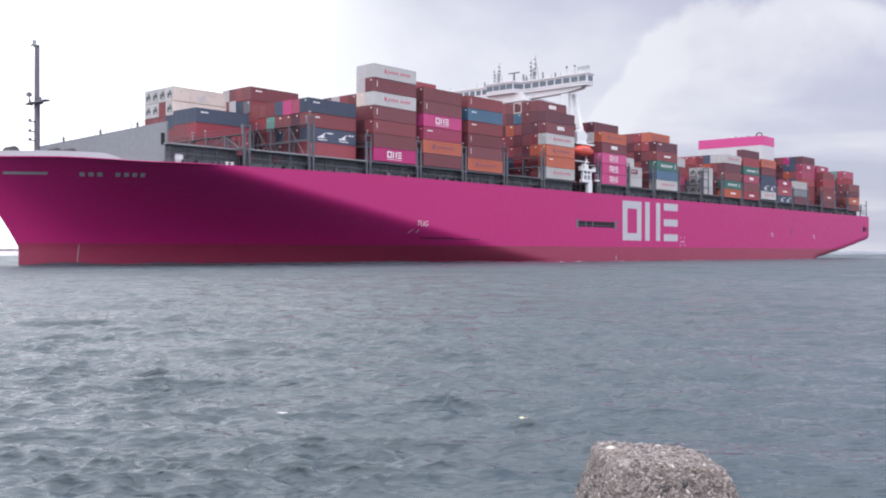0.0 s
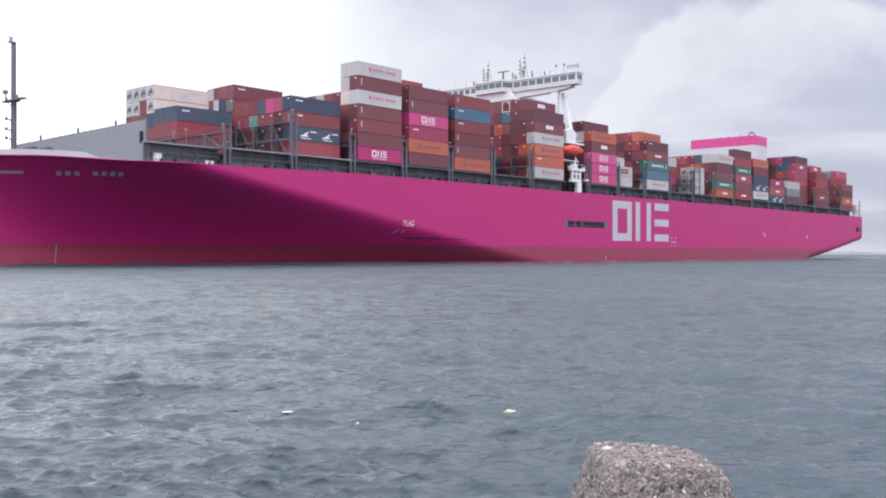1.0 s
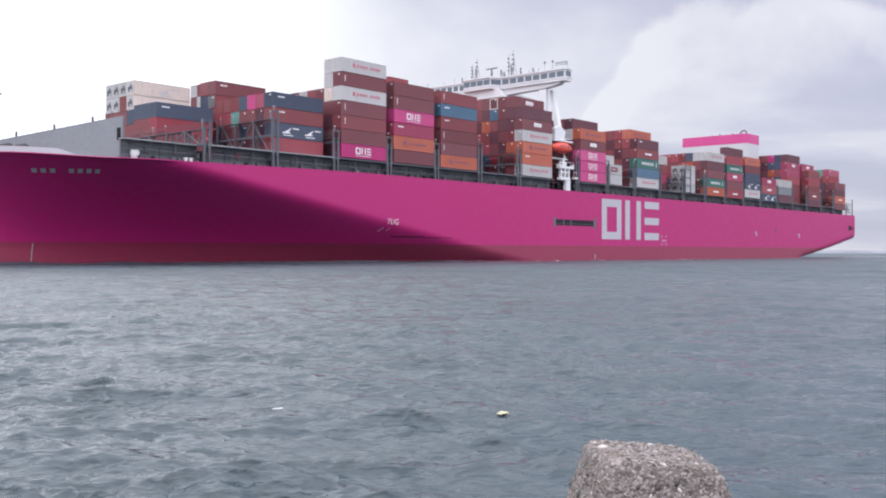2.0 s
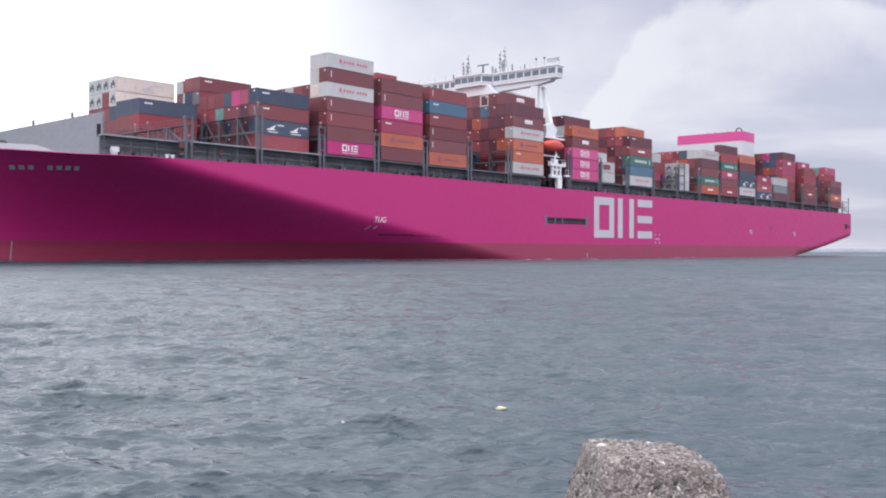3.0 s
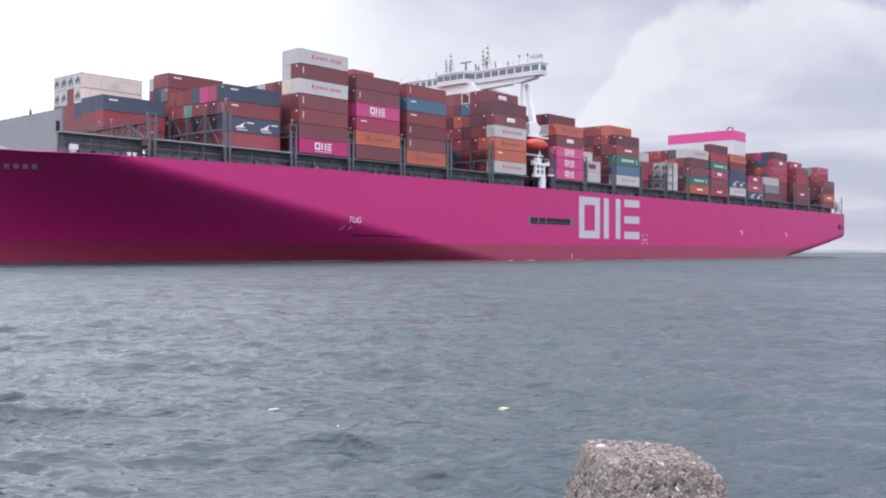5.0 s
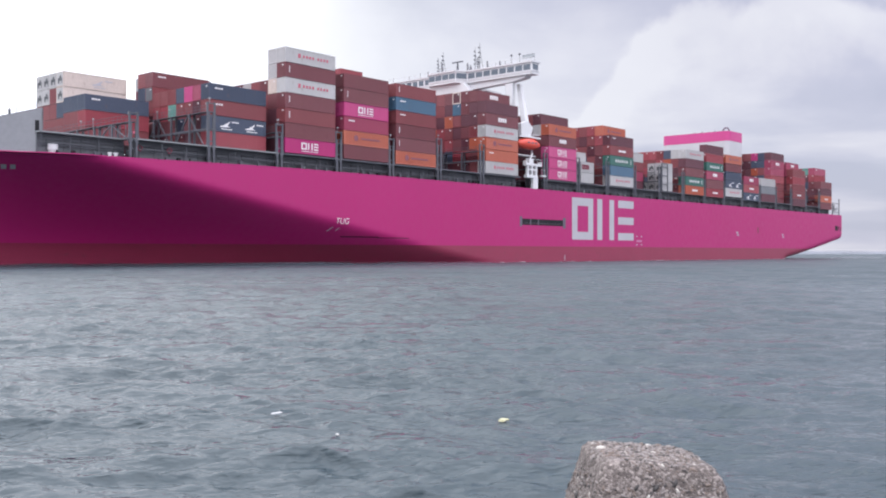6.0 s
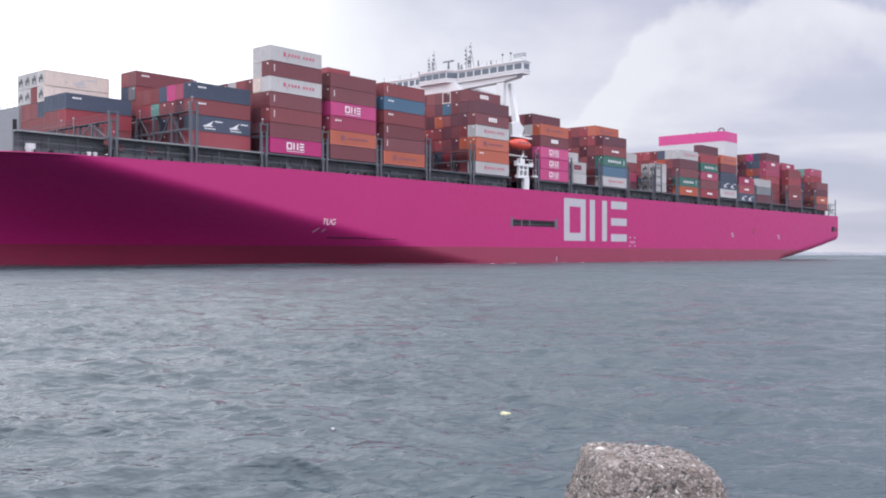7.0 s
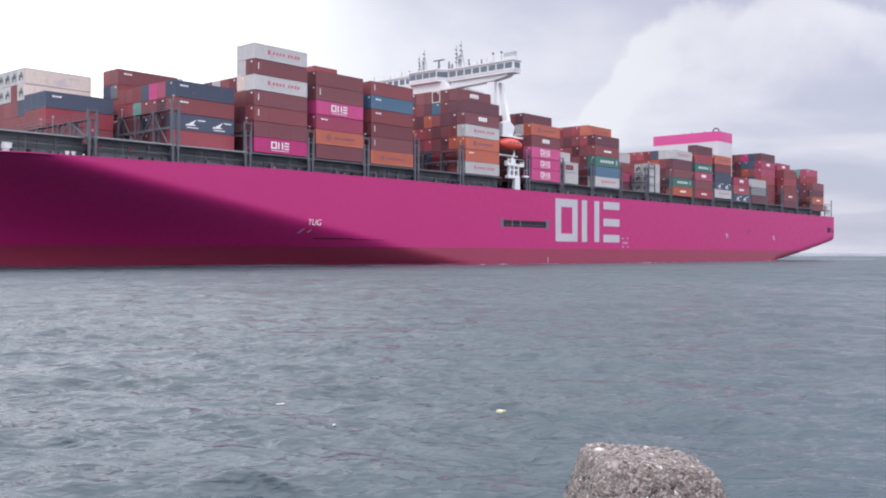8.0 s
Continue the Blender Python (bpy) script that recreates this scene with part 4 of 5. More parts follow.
def build_hull_marks():
    # emblem amidships: hollow square, two posts, three bars
    plate("emblem_square", [(154.4, 156.9, 5.6, 16.35), (146.9, 149.3, 5.6, 16.35), (149.3, 154.4, 5.6, 7.6), (149.3, 154.4, 14.3, 16.35)], M_MARK, "large white hollow square painted on the hull")
    plate("emblem_post", [(142.4, 144.9, 5.6, 16.4)], M_MARK, "tall white painted bar")
    plate("emblem_post", [(136.4, 138.8, 5.6, 16.4)], M_MARK, "tall white painted bar")
    for z0, z1 in ((5.6, 7.6), (9.9, 11.9), (14.4, 16.45)):
        plate("emblem_bar", [(126.0, 134.3, z0, z1)], M_MARK, "broad white painted bar")
    # ship's name forward as plain bars
    for x in (302.6, 301.55, 300.5, 298.3, 297.25, 296.2, 295.15):
        plate("name_bar", [(x + 0.75 - 0.62, x + 0.75, 14.75, 15.35, -0.80)], M_BREAK, "pale painted bar of the ship's name", 0.14)
    plate("anchor_recess", [(307.4, 312.6, 14.95, 15.35)], M_BREAK, "grey recess strip near the anchor", 0.1)
    # recessed side opening with end posts
    plate("side_opening", [(161.0, 178.4, 8.85, 10.35)], M_DARK, "long dark recessed opening in the hull side", 0.01)
    plate("opening_post", [(178.2, 179.2, 8.5, 10.9)], M_MAST)
    plate("opening_post", [(159.8, 161.0, 8.3, 11.0)], M_MAST)
    plate("opening_rib", [(174.6, 175.0, 8.9, 10.3)], M_MAST, "", 0.03)
    plate("opening_rib", [(171.4, 171.8, 8.9, 10.3)], M_MAST, "", 0.03)
    plate("opening_pipe", [(162.0, 177.8, 9.3, 9.38)], M_MAST, "", 0.04)
    # fender scuff and waterline marks
    plate("scuff_mark", [(226.0, 234.8, 5.22, 5.42)], M_DARK, "long dark scuff on the plating", 0.02)
    plate("scuff_mark", [(217.5, 226.2, 5.12, 5.26)], M_DARK, "long dark scuff on the plating", 0.02)
    plate("draught_mark", [(160.0, 160.35, 0.55, 1.6)], M_MARK)
    plate("draught_mark", [(159.95, 160.4, 0.2, 0.4)], M_MARK)
    plate("draught_mark", [(299.25, 299.37, 0.4, 3.6)], M_BREAK)
    for x, z in ((57.0, 8.2), (18.0, 8.0)):
        plate("hull_mark", [(x, x + 1.7, z + 0.6, z + 1.0), (x + 0.6, x + 1.1, z - 0.4, z + 0.6), (x - 0.4, x + 0.2, z - 0.4, z + 0.3)], M_MARK, "small white tug mark on the hull")
    for z in (4.3, 6.6):
        plate("tug_corner", [(123.8, 124.6, z, z + 0.3)], M_MARK)
        plate("tug_corner", [(121.2, 122.0, z, z + 0.3)], M_MARK)
    plate("hull_mark", [(121.4, 124.4, 5.2, 5.8)], M_FADED, "small faded pink hull mark")
    plate("pilot_door", [(40.2, 41.4, 9.1, 11.0)], M_CLARET, "small dark door in the hull side", 0.01)
    for x0, x1, z0, z1 in ((-39.2, -36.2, 11.2, 13.2), (-40.8, -39.8, 11.4, 13.0), (-42.9, -42.0, 11.3, 12.6)):
        plate("fairlead", [(x0, x1, z0, z1)], M_DARK, "dark mooring opening in the stern plating", 0.02)
    # "TUG" forward
    cu = bpy.data.curves.new("tug_sign", "FONT")
    cu.body, cu.size, cu.shear, cu.extrude, cu.offset = "TUG", 1.6, 0.3, 0.01, -0.02
    tmp = bpy.data.objects.new("tug_sign", cu)
    scene.collection.objects.link(tmp)
    bpy.context.view_layer.update()
    me = bpy.data.meshes.new_from_object(tmp.evaluated_get(bpy.context.evaluated_depsgraph_get()))
    bpy.data.objects.remove(tmp)
    me.materials.clear()
    me.materials.append(M_LETTER)
    yaw = math.degrees(math.atan2(half(239, 7.9) - half(234, 7.9), 5))
    share("tug_sign", me, ship, Matrix.Translation((238.0, half(236.3, 7.9) + 0.12, 7.75)) @ pose(0, 0, 0, 90, 0, 180 + yaw), "white painted word on the plating")
    plate("tug_arrow", [(238.5, 238.8, 6.3, 7.1, 0.9)], M_MARK, "", 0.06)
    plate("tug_arrow", [(236.7, 236.95, 6.4, 7.0, 0.7)], M_MARK, "", 0.06)


build_hull_marks()


# ---- lashing bridges between the bays ----
def build_lashing_bridges():
    posts = {}

    def post_mesh(h):
        if h not in posts:
            bm = bmesh.new()
            box(bm, -0.16, 0.16, -0.16, 0.16, 0, h, 0.02)
            posts[h] = mesh_of("post", bm, M_STEEL)
        return posts[h]

    for i, x in enumerate(BAYS):
        xg = x + LONG + 1.2
        top = 22.8 if i == 1 else 26.0 if i == 2 else 23.9 if i < 6 else 25.2
        if i > 16:
            top = 24.5
        if i == 0:
            continue
        yo = min(24.85, half(xg, DECK) - 0.6)
        bm = bmesh.new()
        box(bm, xg - 0.6, xg + 0.6, -yo, yo, top - 0.05, top + 0.05)
        br = part("lashing_bridge", bm, M_STEEL, ship, "grey steel lashing bridge between container stacks")
        for dx in (-0.5, 0.5):
            for z in (20.3, 23.1):
                if z <= top - 0.3:
                    bm = bmesh.new()
                    beam(bm, (xg + dx, -yo, z), (xg + dx, yo, z), 0.2)
                    part("crossbeam", bm, M_STEEL, br)
        n = int(2 * yo / 5)
        for k in range(n + 1):
            y = -yo + 2 * yo * k / n
            for dx in (-0.5, 0.5):
                share("post", post_mesh(round(top - DECK + 0.2, 2)), br, Matrix.Translation((xg + dx, y, DECK - 0.2)))
        bm = bmesh.new()
        m = int(2 * yo / 1.25)
        for k in range(m + 1):
            y = -yo + 2 * yo * k / m
            bar(bm, (xg + 0.55, y, top), (xg + 0.55, y, top + 1.1), 0.03, 4)
        for z in (top + 0.55, top + 1.1):
            beam(bm, (xg + 0.55, -yo, z), (xg + 0.55, yo, z), 0.05)
        part("handrail", bm, M_STEEL, br)
        for s in (1, -1):                                   # outer ladder frame
            bm = bmesh.new()
            for z in (21.0, 23.1, 25.2, top + 1.4):
                if z < top + 1.5:
                    beam(bm, (xg - 0.72, s * yo, z), (xg + 0.72, s * yo, z), 0.17)
            for dx in (-0.72, 0.72):
                beam(bm, (xg + dx, s * yo, 20.1), (xg + dx, s * yo, top + 1.6), 0.27)
                prism(bm, [(xg + dx - 0.3, 20.1), (xg + dx + 0.3, 20.1), (xg + dx + 0.12, 20.9), (xg + dx - 0.12, 20.9)], s * (yo - 0.14), s * (yo + 0.14))
            part("end_frame", bm, M_FRAME, br)
            if i > 1:
                bm = bmesh.new()
                bar(bm, (xg + 0.3, s * yo, top + 1.5), (xg + 0.3, s * yo, top + 2.1), 0.05, 5)
                box(bm, xg + 0.12, xg + 0.48, s * yo - 0.16, s * yo + 0.16, top + 2.1, top + 2.35, 0.05)
                part("lamp_post", bm, M_BREAK, br, "small pale floodlight on a short post")
            for dx in (-0.5, 0.5):                          # legs on the deck edge, flared under the walkway
                bm = bmesh.new()
                prism(bm, [(xg + dx - 0.15, DECK - 0.9), (xg + dx + 0.15, DECK - 0.9), (xg + dx + 0.15, 19.3), (xg + dx + 0.45, 20.1), (xg + dx - 0.45, 20.1), (xg + dx - 0.15, 19.3)], s * (yo - 0.3), s * (yo + 0.08))
                part("foot", bm, M_FRAME, br)
            bm = bmesh.new()                                # hose box and pipe run between the legs
            box(bm, xg - 0.3, xg + 0.3, min(s * (yo - 1.0), s * (yo - 0.5)), max(s * (yo - 1.0), s * (yo - 0.5)), DECK - 0.9, DECK + 0.9, 0.05)
            part("locker", bm, M_DARK, br)
        if i in (1, 2):
            bm = bmesh.new()
            for a, b in ((5, 9.5), (14.5, 19)) if i == 2 else ((15, 19),):
                beam(bm, (xg + 0.5, a, 20.3), (xg + 0.5, b, top), 0.16)
                beam(bm, (xg + 0.5, b + 4.5, 20.3), (xg + 0.5, b, top), 0.16)
            part("brace", bm, M_STEEL, br)
            for k in range(14 if i == 1 else 0):
                y = 2.0 + k * 1.65
                bm = bmesh.new()
                beam(bm, (xg + 0.5, y, 20.3), (xg + 0.5, y, top), 0.12)
                part("post", bm, M_STEEL, br)
            if i == 1:
                bm = bmesh.new()
                box(bm, xg - 0.2, xg + 0.2, yo - 0.25, yo + 0.15, 20.9, 21.3, 0.08)
                part("warning_lamp", bm, M_REDMARK, br, "small red lamp on the bridge's end")
            # lamp posts on the platform
            for y in (8.5, 12.5, 23.5):
                bm = bmesh.new()
                bar(bm, (xg, y, top), (xg, y, top + 1.5), 0.05, 5)
                box(bm, xg - 0.14, xg + 0.14, y - 0.14, y + 0.14, top + 1.4, top + 1.65, 0.04)
                part("lamp_post", bm, M_BREAK, br)


build_lashing_bridges()


# ---- accommodation, bridge and wings ----
def build_bridge():
    house = part("deckhouse", (lambda bm: (box(bm, 167.4, 174.2, -11, 11, DECK - 0.2, 43.2, 0.15), bm)[1])(bmesh.new()), M_WHITE, ship, "white accommodation block")
    for k in range(7):
        for j in range(6 if k in (1, 2, 3, 4, 5) else 0):
            bm = bmesh.new()
            y = -12 + k * 4
            box(bm, 174.18, 174.24, y - 0.4, y + 0.4, 24 + j * 3.0, 24.9 + j * 3.0)
            part("window", bm, M_GLASS, house)
    plan = [(172.4, -26.2), (175.3, -26.2), (175.3, -6.2), (178.0, -4.5), (178.0, 4.5), (175.3, 6.2), (175.3, 26.2), (172.4, 26.2), (172.4, 9), (168.2, 9), (168.2, -9), (172.4, -9)]
    bm = bmesh.new()
    prism(bm, plan, 45.1, 47.9, "z")
    bridge = part("navigation_bridge", bm, M_WHITE, ship, "white navigation bridge with wings over the full beam")
    roof = [(x + (0.3 if x > 174 else -0.3), y * 1.01) for x, y in plan]
    bm = bmesh.new()
    prism(bm, roof, 47.9, 48.25, "z")
    part("roof", bm, M_WHITE, bridge)
    bm = bmesh.new()
    prism(bm, [(x + (0.15 if x > 174 else -0.15), y * 1.005) for x, y in plan], 45.75, 45.92, "z")
    part("sill", bm, M_WHITE, bridge)
    # box girder beneath the wings
    for s in (1, -1):
        bm = bmesh.new()
        prism(bm, [(s * 6, 45.1), (s * 24.2, 45.1), (s * 23.8, 44.5), (s * 19.5, 43.9), (s * 6, 43.4)], 172.6, 174.7, "x")
        part("wing_girder", bm, M_WHITE, bridge)
    bm = bmesh.new()
    prism(bm, [(-6, 45.1), (6, 45.1), (8.0, 42.8), (-8.0, 42.8)], 168, 176.8, "x")
    part("bridge_front", bm, M_WHITE, bridge)

    def pane(a, b, z0=46.15, z1=47.5):
        a, b = Vector((*a, 0)), Vector((*b, 0))
        d = (b - a).normalized()
        n = Vector((d.y, -d.x, 0))
        if n.x < 0 and abs(n.x) > 0.3:
            n = -n
        bm = bmesh.new()
        vs = []
        for p in (a, b):
            for off in (0.0, 0.05):
                for z in (z0, z1):
                    q = p + n * off
                    vs.append(bm.verts.new((q.x, q.y, z)))
        bmesh.ops.convex_hull(bm, input=vs)
        w = part("window", bm, M_GLASS, bridge, "dark bridge window")
        return w

    def along(p, q, count, gap=0.22):
        p, q = Vector(p), Vector(q)
        ln = (q - p).length / count
        d = (q - p).normalized()
        for i in range(count):
            a = p + d * (i * ln + gap)
            b = p + d * ((i + 1) * ln - gap)
            pane((a.x, a.y), (b.x, b.y))
    along((178.0, 4.5), (178.0, -4.5), 4, 0.12)
    along((175.3, 6.2), (178.0, 4.5), 1)
    along((178.0, -4.5), (175.3, -6.2), 1)
    along((175.3, 26.0), (175.3, 6.3), 8, 0.2)
    along((175.3, -6.3), (175.3, -26.0), 9, 0.28)
    bm = bmesh.new()
    box(bm, 172.8, 174.9, 26.18, 26.26, 46.2, 47.5)
    part("window", bm, M_GLASS, bridge, "dark bridge window")
    # roof rails
    bm = bmesh.new()
    for s in (1, -1):
        for y in range(6, 27, 2):
            bar(bm, (175.3, s * y, 48.2), (175.3, s * y, 49.2), 0.035, 4)
        beam(bm, (175.3, s * 6, 49.2), (175.3, s * 26, 49.2), 0.06)
        beam(bm, (175.3, s * 6, 48.7), (175.3, s * 26, 48.7), 0.04)
    beam(bm, (177.6, -4.5, 49.1), (177.6, 4.5, 49.1), 0.06)
    part("roof_rail", bm, M_WHITE, bridge)
    # legs under the port and starboard wings
    for s in (1, -1):
        bm = bmesh.new()
        prism(bm, [(s * 18.0, 43.6), (s * 20.2, 43.6), (s * 19.6, 20), (s * 18.4, 20)], 173.8, 174.9, "x")
        part("wing_leg", bm, M_WHITE, bridge)
        bm = bmesh.new()
        top_, bot = Vector((172.2, s * 20.2, 43.6)), Vector((173.6, s * 23.6, 30.3))
        for a, b, wa, wb in ((top_, bot, 1.0, 1.5),):
            vs = []
            for p, w in ((a, wa), (b, wb)):
                for dx in (-w / 2, w / 2):
                    for dy in (-w / 2, w / 2):
                        vs.append(bm.verts.new((p.x + dx, p.y + dy, p.z)))
            bmesh.ops.convex_hull(bm, input=vs)
        part("wing_strut", bm, M_WHITE, bridge)
        bm = bmesh.new()
        prism(bm, [(176.6, 30.4), (172.8, 30.4), (172.0, 32.6), (174.2, 34.0), (176.9, 33.2)], s * 23.0, s * 24.2)
        box(bm, 169, 177.5, min(s * 17, s * 24.4), max(s * 17, s * 24.4), 30.0, 30.4)
        part("strut_foot", bm, M_WHITE, bridge)

    # masts, radar and aerials on the roof
    def lattice(x, y, z0, z1, w, name="signal_mast"):
        bm = bmesh.new()
        bar(bm, (x, y, z0), (x, y, z1), 0.10, 6, 0.05)
        bar(bm, (x - w, y - w, z0), (x, y, z0 + (z1 - z0) * 0.75), 0.06, 5)
        bar(bm, (x - w, y + w, z0), (x, y, z0 + (z1 - z0) * 0.75), 0.06, 5)
        for k in range(4):
            z = z0 + (z1 - z0) * (0.3 + 0.17 * k)
            beam(bm, (x, y - w * (1 - k * 0.15), z), (x, y + w * (1 - k * 0.15), z), 0.07)
            box(bm, x - 0.12, x + 0.12, y - w * 0.5 - 0.12, y - w * 0.5 + 0.12, z, z + 0.35)
        part(name, bm, M_STEEL, bridge, "grey signal mast with lamps")
    lattice(173, -3.9, 48.2, 54.8, 0.7)
    lattice(173, -5.6, 48.2, 53.4, 0.5)
    lattice(172.6, -4.7, 48.2, 52.6, 0.35)
    lattice(172.8, 7.7, 48.2, 52.0, 0.4)
    for y, z, w in ((-9.4, 50.2, 0.3), (4.2, 50.9, 0.5), (5.2, 50.2, 0.4), (10.6, 50.6, 0.25), (14.6, 50.0, 0.25)):
        lattice(172.6, y, 48.2, z, w, "signal_mast")
    lattice(173, 8.4, 48.2, 55.4, 0.7)
    lattice(173, 6.9, 48.2, 54.4, 0.5)
    bm = bmesh.new()
    bar(bm, (174, 1.9, 48.2), (174, 1.9, 51.0), 0.35, 8, 0.2)
    box(bm, 173.8, 174.2, 0.1, 3.7, 51.0, 51.3, 0.05)
    box(bm, 173.2, 174.8, 1.3, 2.5, 48.2, 49.0, 0.1)
    part("radar", bm, M_STEEL, bridge, "grey radar scanner on its pedestal")
    for y, h in ((-8, 1.6), (-12, 2.0), (-16, 1.6), (-22, 1.8), (13.5, 1.4), (16.5, 1.6), (18.4, 2.6), (20.9, 2.6)):
        bm = bmesh.new()
        bar(bm, (173, y, 48.2), (173, y, 48.2 + h), 0.06, 5)
        if h > 2.2:
            bmesh.ops.create_uvsphere(bm, u_segments=8, v_segments=6, radius=0.3, matrix=Matrix.Translation((173, y, 48.2 + h)))
        part("aerial", bm, M_STEEL, bridge)
    bm = bmesh.new()
    for x in (173.0, 174.8):
        bar(bm, (x, 25.4, 48.2), (x, 25.4, 50.0), 0.05, 4)
    box(bm, 173.8, 174.0, 22.4, 26.0, 49.3, 50.2)
    part("wing_board", bm, M_BREAK, bridge)


build_bridge()


def build_boat():
    """Enclosed lifeboat, its davit, and the white platform frame below it."""
    bm = bmesh.new()
    n = 14
    rings = []
    for i in range(n + 1):
        u = i / n
        x = 169.0 + 8.6 * u
        w = math.sin(math.pi * (0.06 + 0.88 * u)) ** 0.55
        ring = []
        for k in range(12):
            a = 2 * math.pi * k / 12
            ring.append(bm.verts.new((x, 23.6 + 1.45 * w * math.cos(a), 28.5 + (1.5 if math.sin(a) > 0 else 1.35) * w * math.sin(a))))
        rings.append(ring)
    for a, b in zip(rings, rings[1:]):
        for k in range(12):
            bm.faces.new((a[k], b[k], b[(k + 1) % 12], a[(k + 1) % 12]))
    bm.faces.new(rings[0]); bm.faces.new(rings[-1][::-1])
    bmesh.ops.recalc_face_normals(bm, faces=bm.faces[:])
    box(bm, 170.5, 172.6, 22.9, 24.3, 29.7, 30.35, 0.15)
    boat = smooth(part("lifeboat", bm, M_ORANGE, ship, "orange enclosed lifeboat"), 35)
    bm = bmesh.new()
    bar(bm, (169.2, 23.6, 28.1), (177.4, 23.6, 28.1), 0.05, 4)
    for k in range(3):
        box(bm, 171.4 + k * 1.5, 172.2 + k * 1.5, 25.0, 25.06, 28.6, 28.95)
    part("lifeboat_windows", bm, M_GLASS, boat)
    bm = bmesh.new()
    for x in (169.6, 176.8):
        beam(bm, (x, 22.0, 26.0), (x, 22.4, 31.4), 0.3)
        beam(bm, (x, 22.4, 31.2), (x, 24.2, 31.0), 0.25)
    box(bm, 168.6, 178, 21.2, 22.6, 25.8, 26.1)
    part("davit", bm, M_WHITE, ship, "white lifeboat davit")
    bm = bmesh.new()
    box(bm, 169.8, 176.3, 24.3, 25.3, 23.15, 23.75, 0.06)
    for x in (169.8, 176.0):
        box(bm, x, x + 0.3, 24.3, 25.3, 23.7, 24.3, 0.05)
    for x in (175.3, 173.6, 171.9):
        box(bm, x - 0.28, x + 0.28, 24.6, 25.2, 20.8, 23.2)
    box(bm, 171.7, 175.5, 24.6, 25.15, 22.1, 22.45)
    box(bm, 171.5, 176.0, 24.3, 25.3, 20.25, 20.95, 0.06)
    box(bm, 171.4, 173.3, 24.4, 25.25, 17.5, 20.3)
    part("gangway_frame", bm, M_WHITE, ship, "white open gangway frame on a single leg at the ship's side")
    bm = bmesh.new()
    for x in (176.1, 174.8, 173.0, 171.2, 170.0):
        bar(bm, (x, 25.1, 23.7), (x, 25.1, 24.9), 0.05, 4)
    beam(bm, (176.2, 25.1, 24.85), (169.9, 25.1, 24.85), 0.07)
    part("gangway_rail", bm, M_WHITE, ship)
    bm = bmesh.new()
    beam(bm, (174.6, 24.6, 23.7), (172.8, 24.6, 26.3), 0.3)
    box(bm, 173.2, 174.8, 24.2, 25.2, 23.7, 24.9, 0.1)
    part("gangway_winch", bm, M_WHITE, ship)
    bm = bmesh.new()
    box(bm, 167.8, 169.6, 24.4, 25.2, 20.8, 21.2)
    bar(bm, (168.2, 25, 21.2), (168.2, 25, 22.6), 0.05, 4)
    bar(bm, (169.4, 25, 21.2), (169.4, 25, 22.6), 0.05, 4)
    beam(bm, (168.0, 25, 22.5), (169.6, 25, 22.5), 0.06)
    part("side_ladder_platform", bm, M_WHITE, ship)


build_boat()


def build_funnel():
    def rounded(x0, x1, y0, y1, r, n=6):
        pts = []
        for cx, cy, a0 in ((x1 - r, y1 - r, 0), (x0 + r, y1 - r, 90), (x0 + r, y0 + r, 180), (x1 - r, y0 + r, 270)):
            for k in range(n + 1):
                a = radians(a0 + 90 * k / n)
                pts.append((cx + r * math.cos(a), cy + r * math.sin(a)))
        return pts
    bm = bmesh.new()
    prism(bm, rounded(24.6, 37.0, -13.2, 13.2, 1.8), DECK - 0.2, 42.4, "z")
    funnel = smooth(part("funnel", bm, M_FUNNEL, ship, "white funnel casing with a magenta top band"), 30)
    bm = bmesh.new()
    prism(bm, rounded(24.55, 37.05, -13.25, 13.25, 1.85), 42.4, 45.9, "z")
    smooth(part("funnel_band", bm, M_FUNBAND, funnel, "magenta painted funnel band"), 30)
    for y, h in ((-3, 1.0), (0, 1.2), (2.5, 0.9), (5, 1.1)):
        bm = bmesh.new()
        bar(bm, (31, y, 45.8), (31, y, 45.9 + h), 0.22, 8)
        part("uptake_pipe", bm, M_STEEL, funnel)
    bm = bmesh.new()
    for k in range(9):
        a, b = radians(180 * k / 8 - 10), radians(180 * (k + 1) / 8 - 10)
        bar(bm, (31, 9.4 + 1.2 * math.cos(a), 46.5 + 1.3 * math.sin(a)), (31, 9.4 + 1.2 * math.cos(b), 46.5 + 1.3 * math.sin(b)), 0.28, 8)
    bar(bm, (31, 8.2, 45.8), (31, 8.2, 46.6), 0.28, 8)
    bar(bm, (31, 10.6, 45.8), (31, 10.6, 46.6), 0.28, 8)
    part("exhaust_bend", bm, M_MAST, funnel, "dark bent exhaust pipe")


build_funnel()


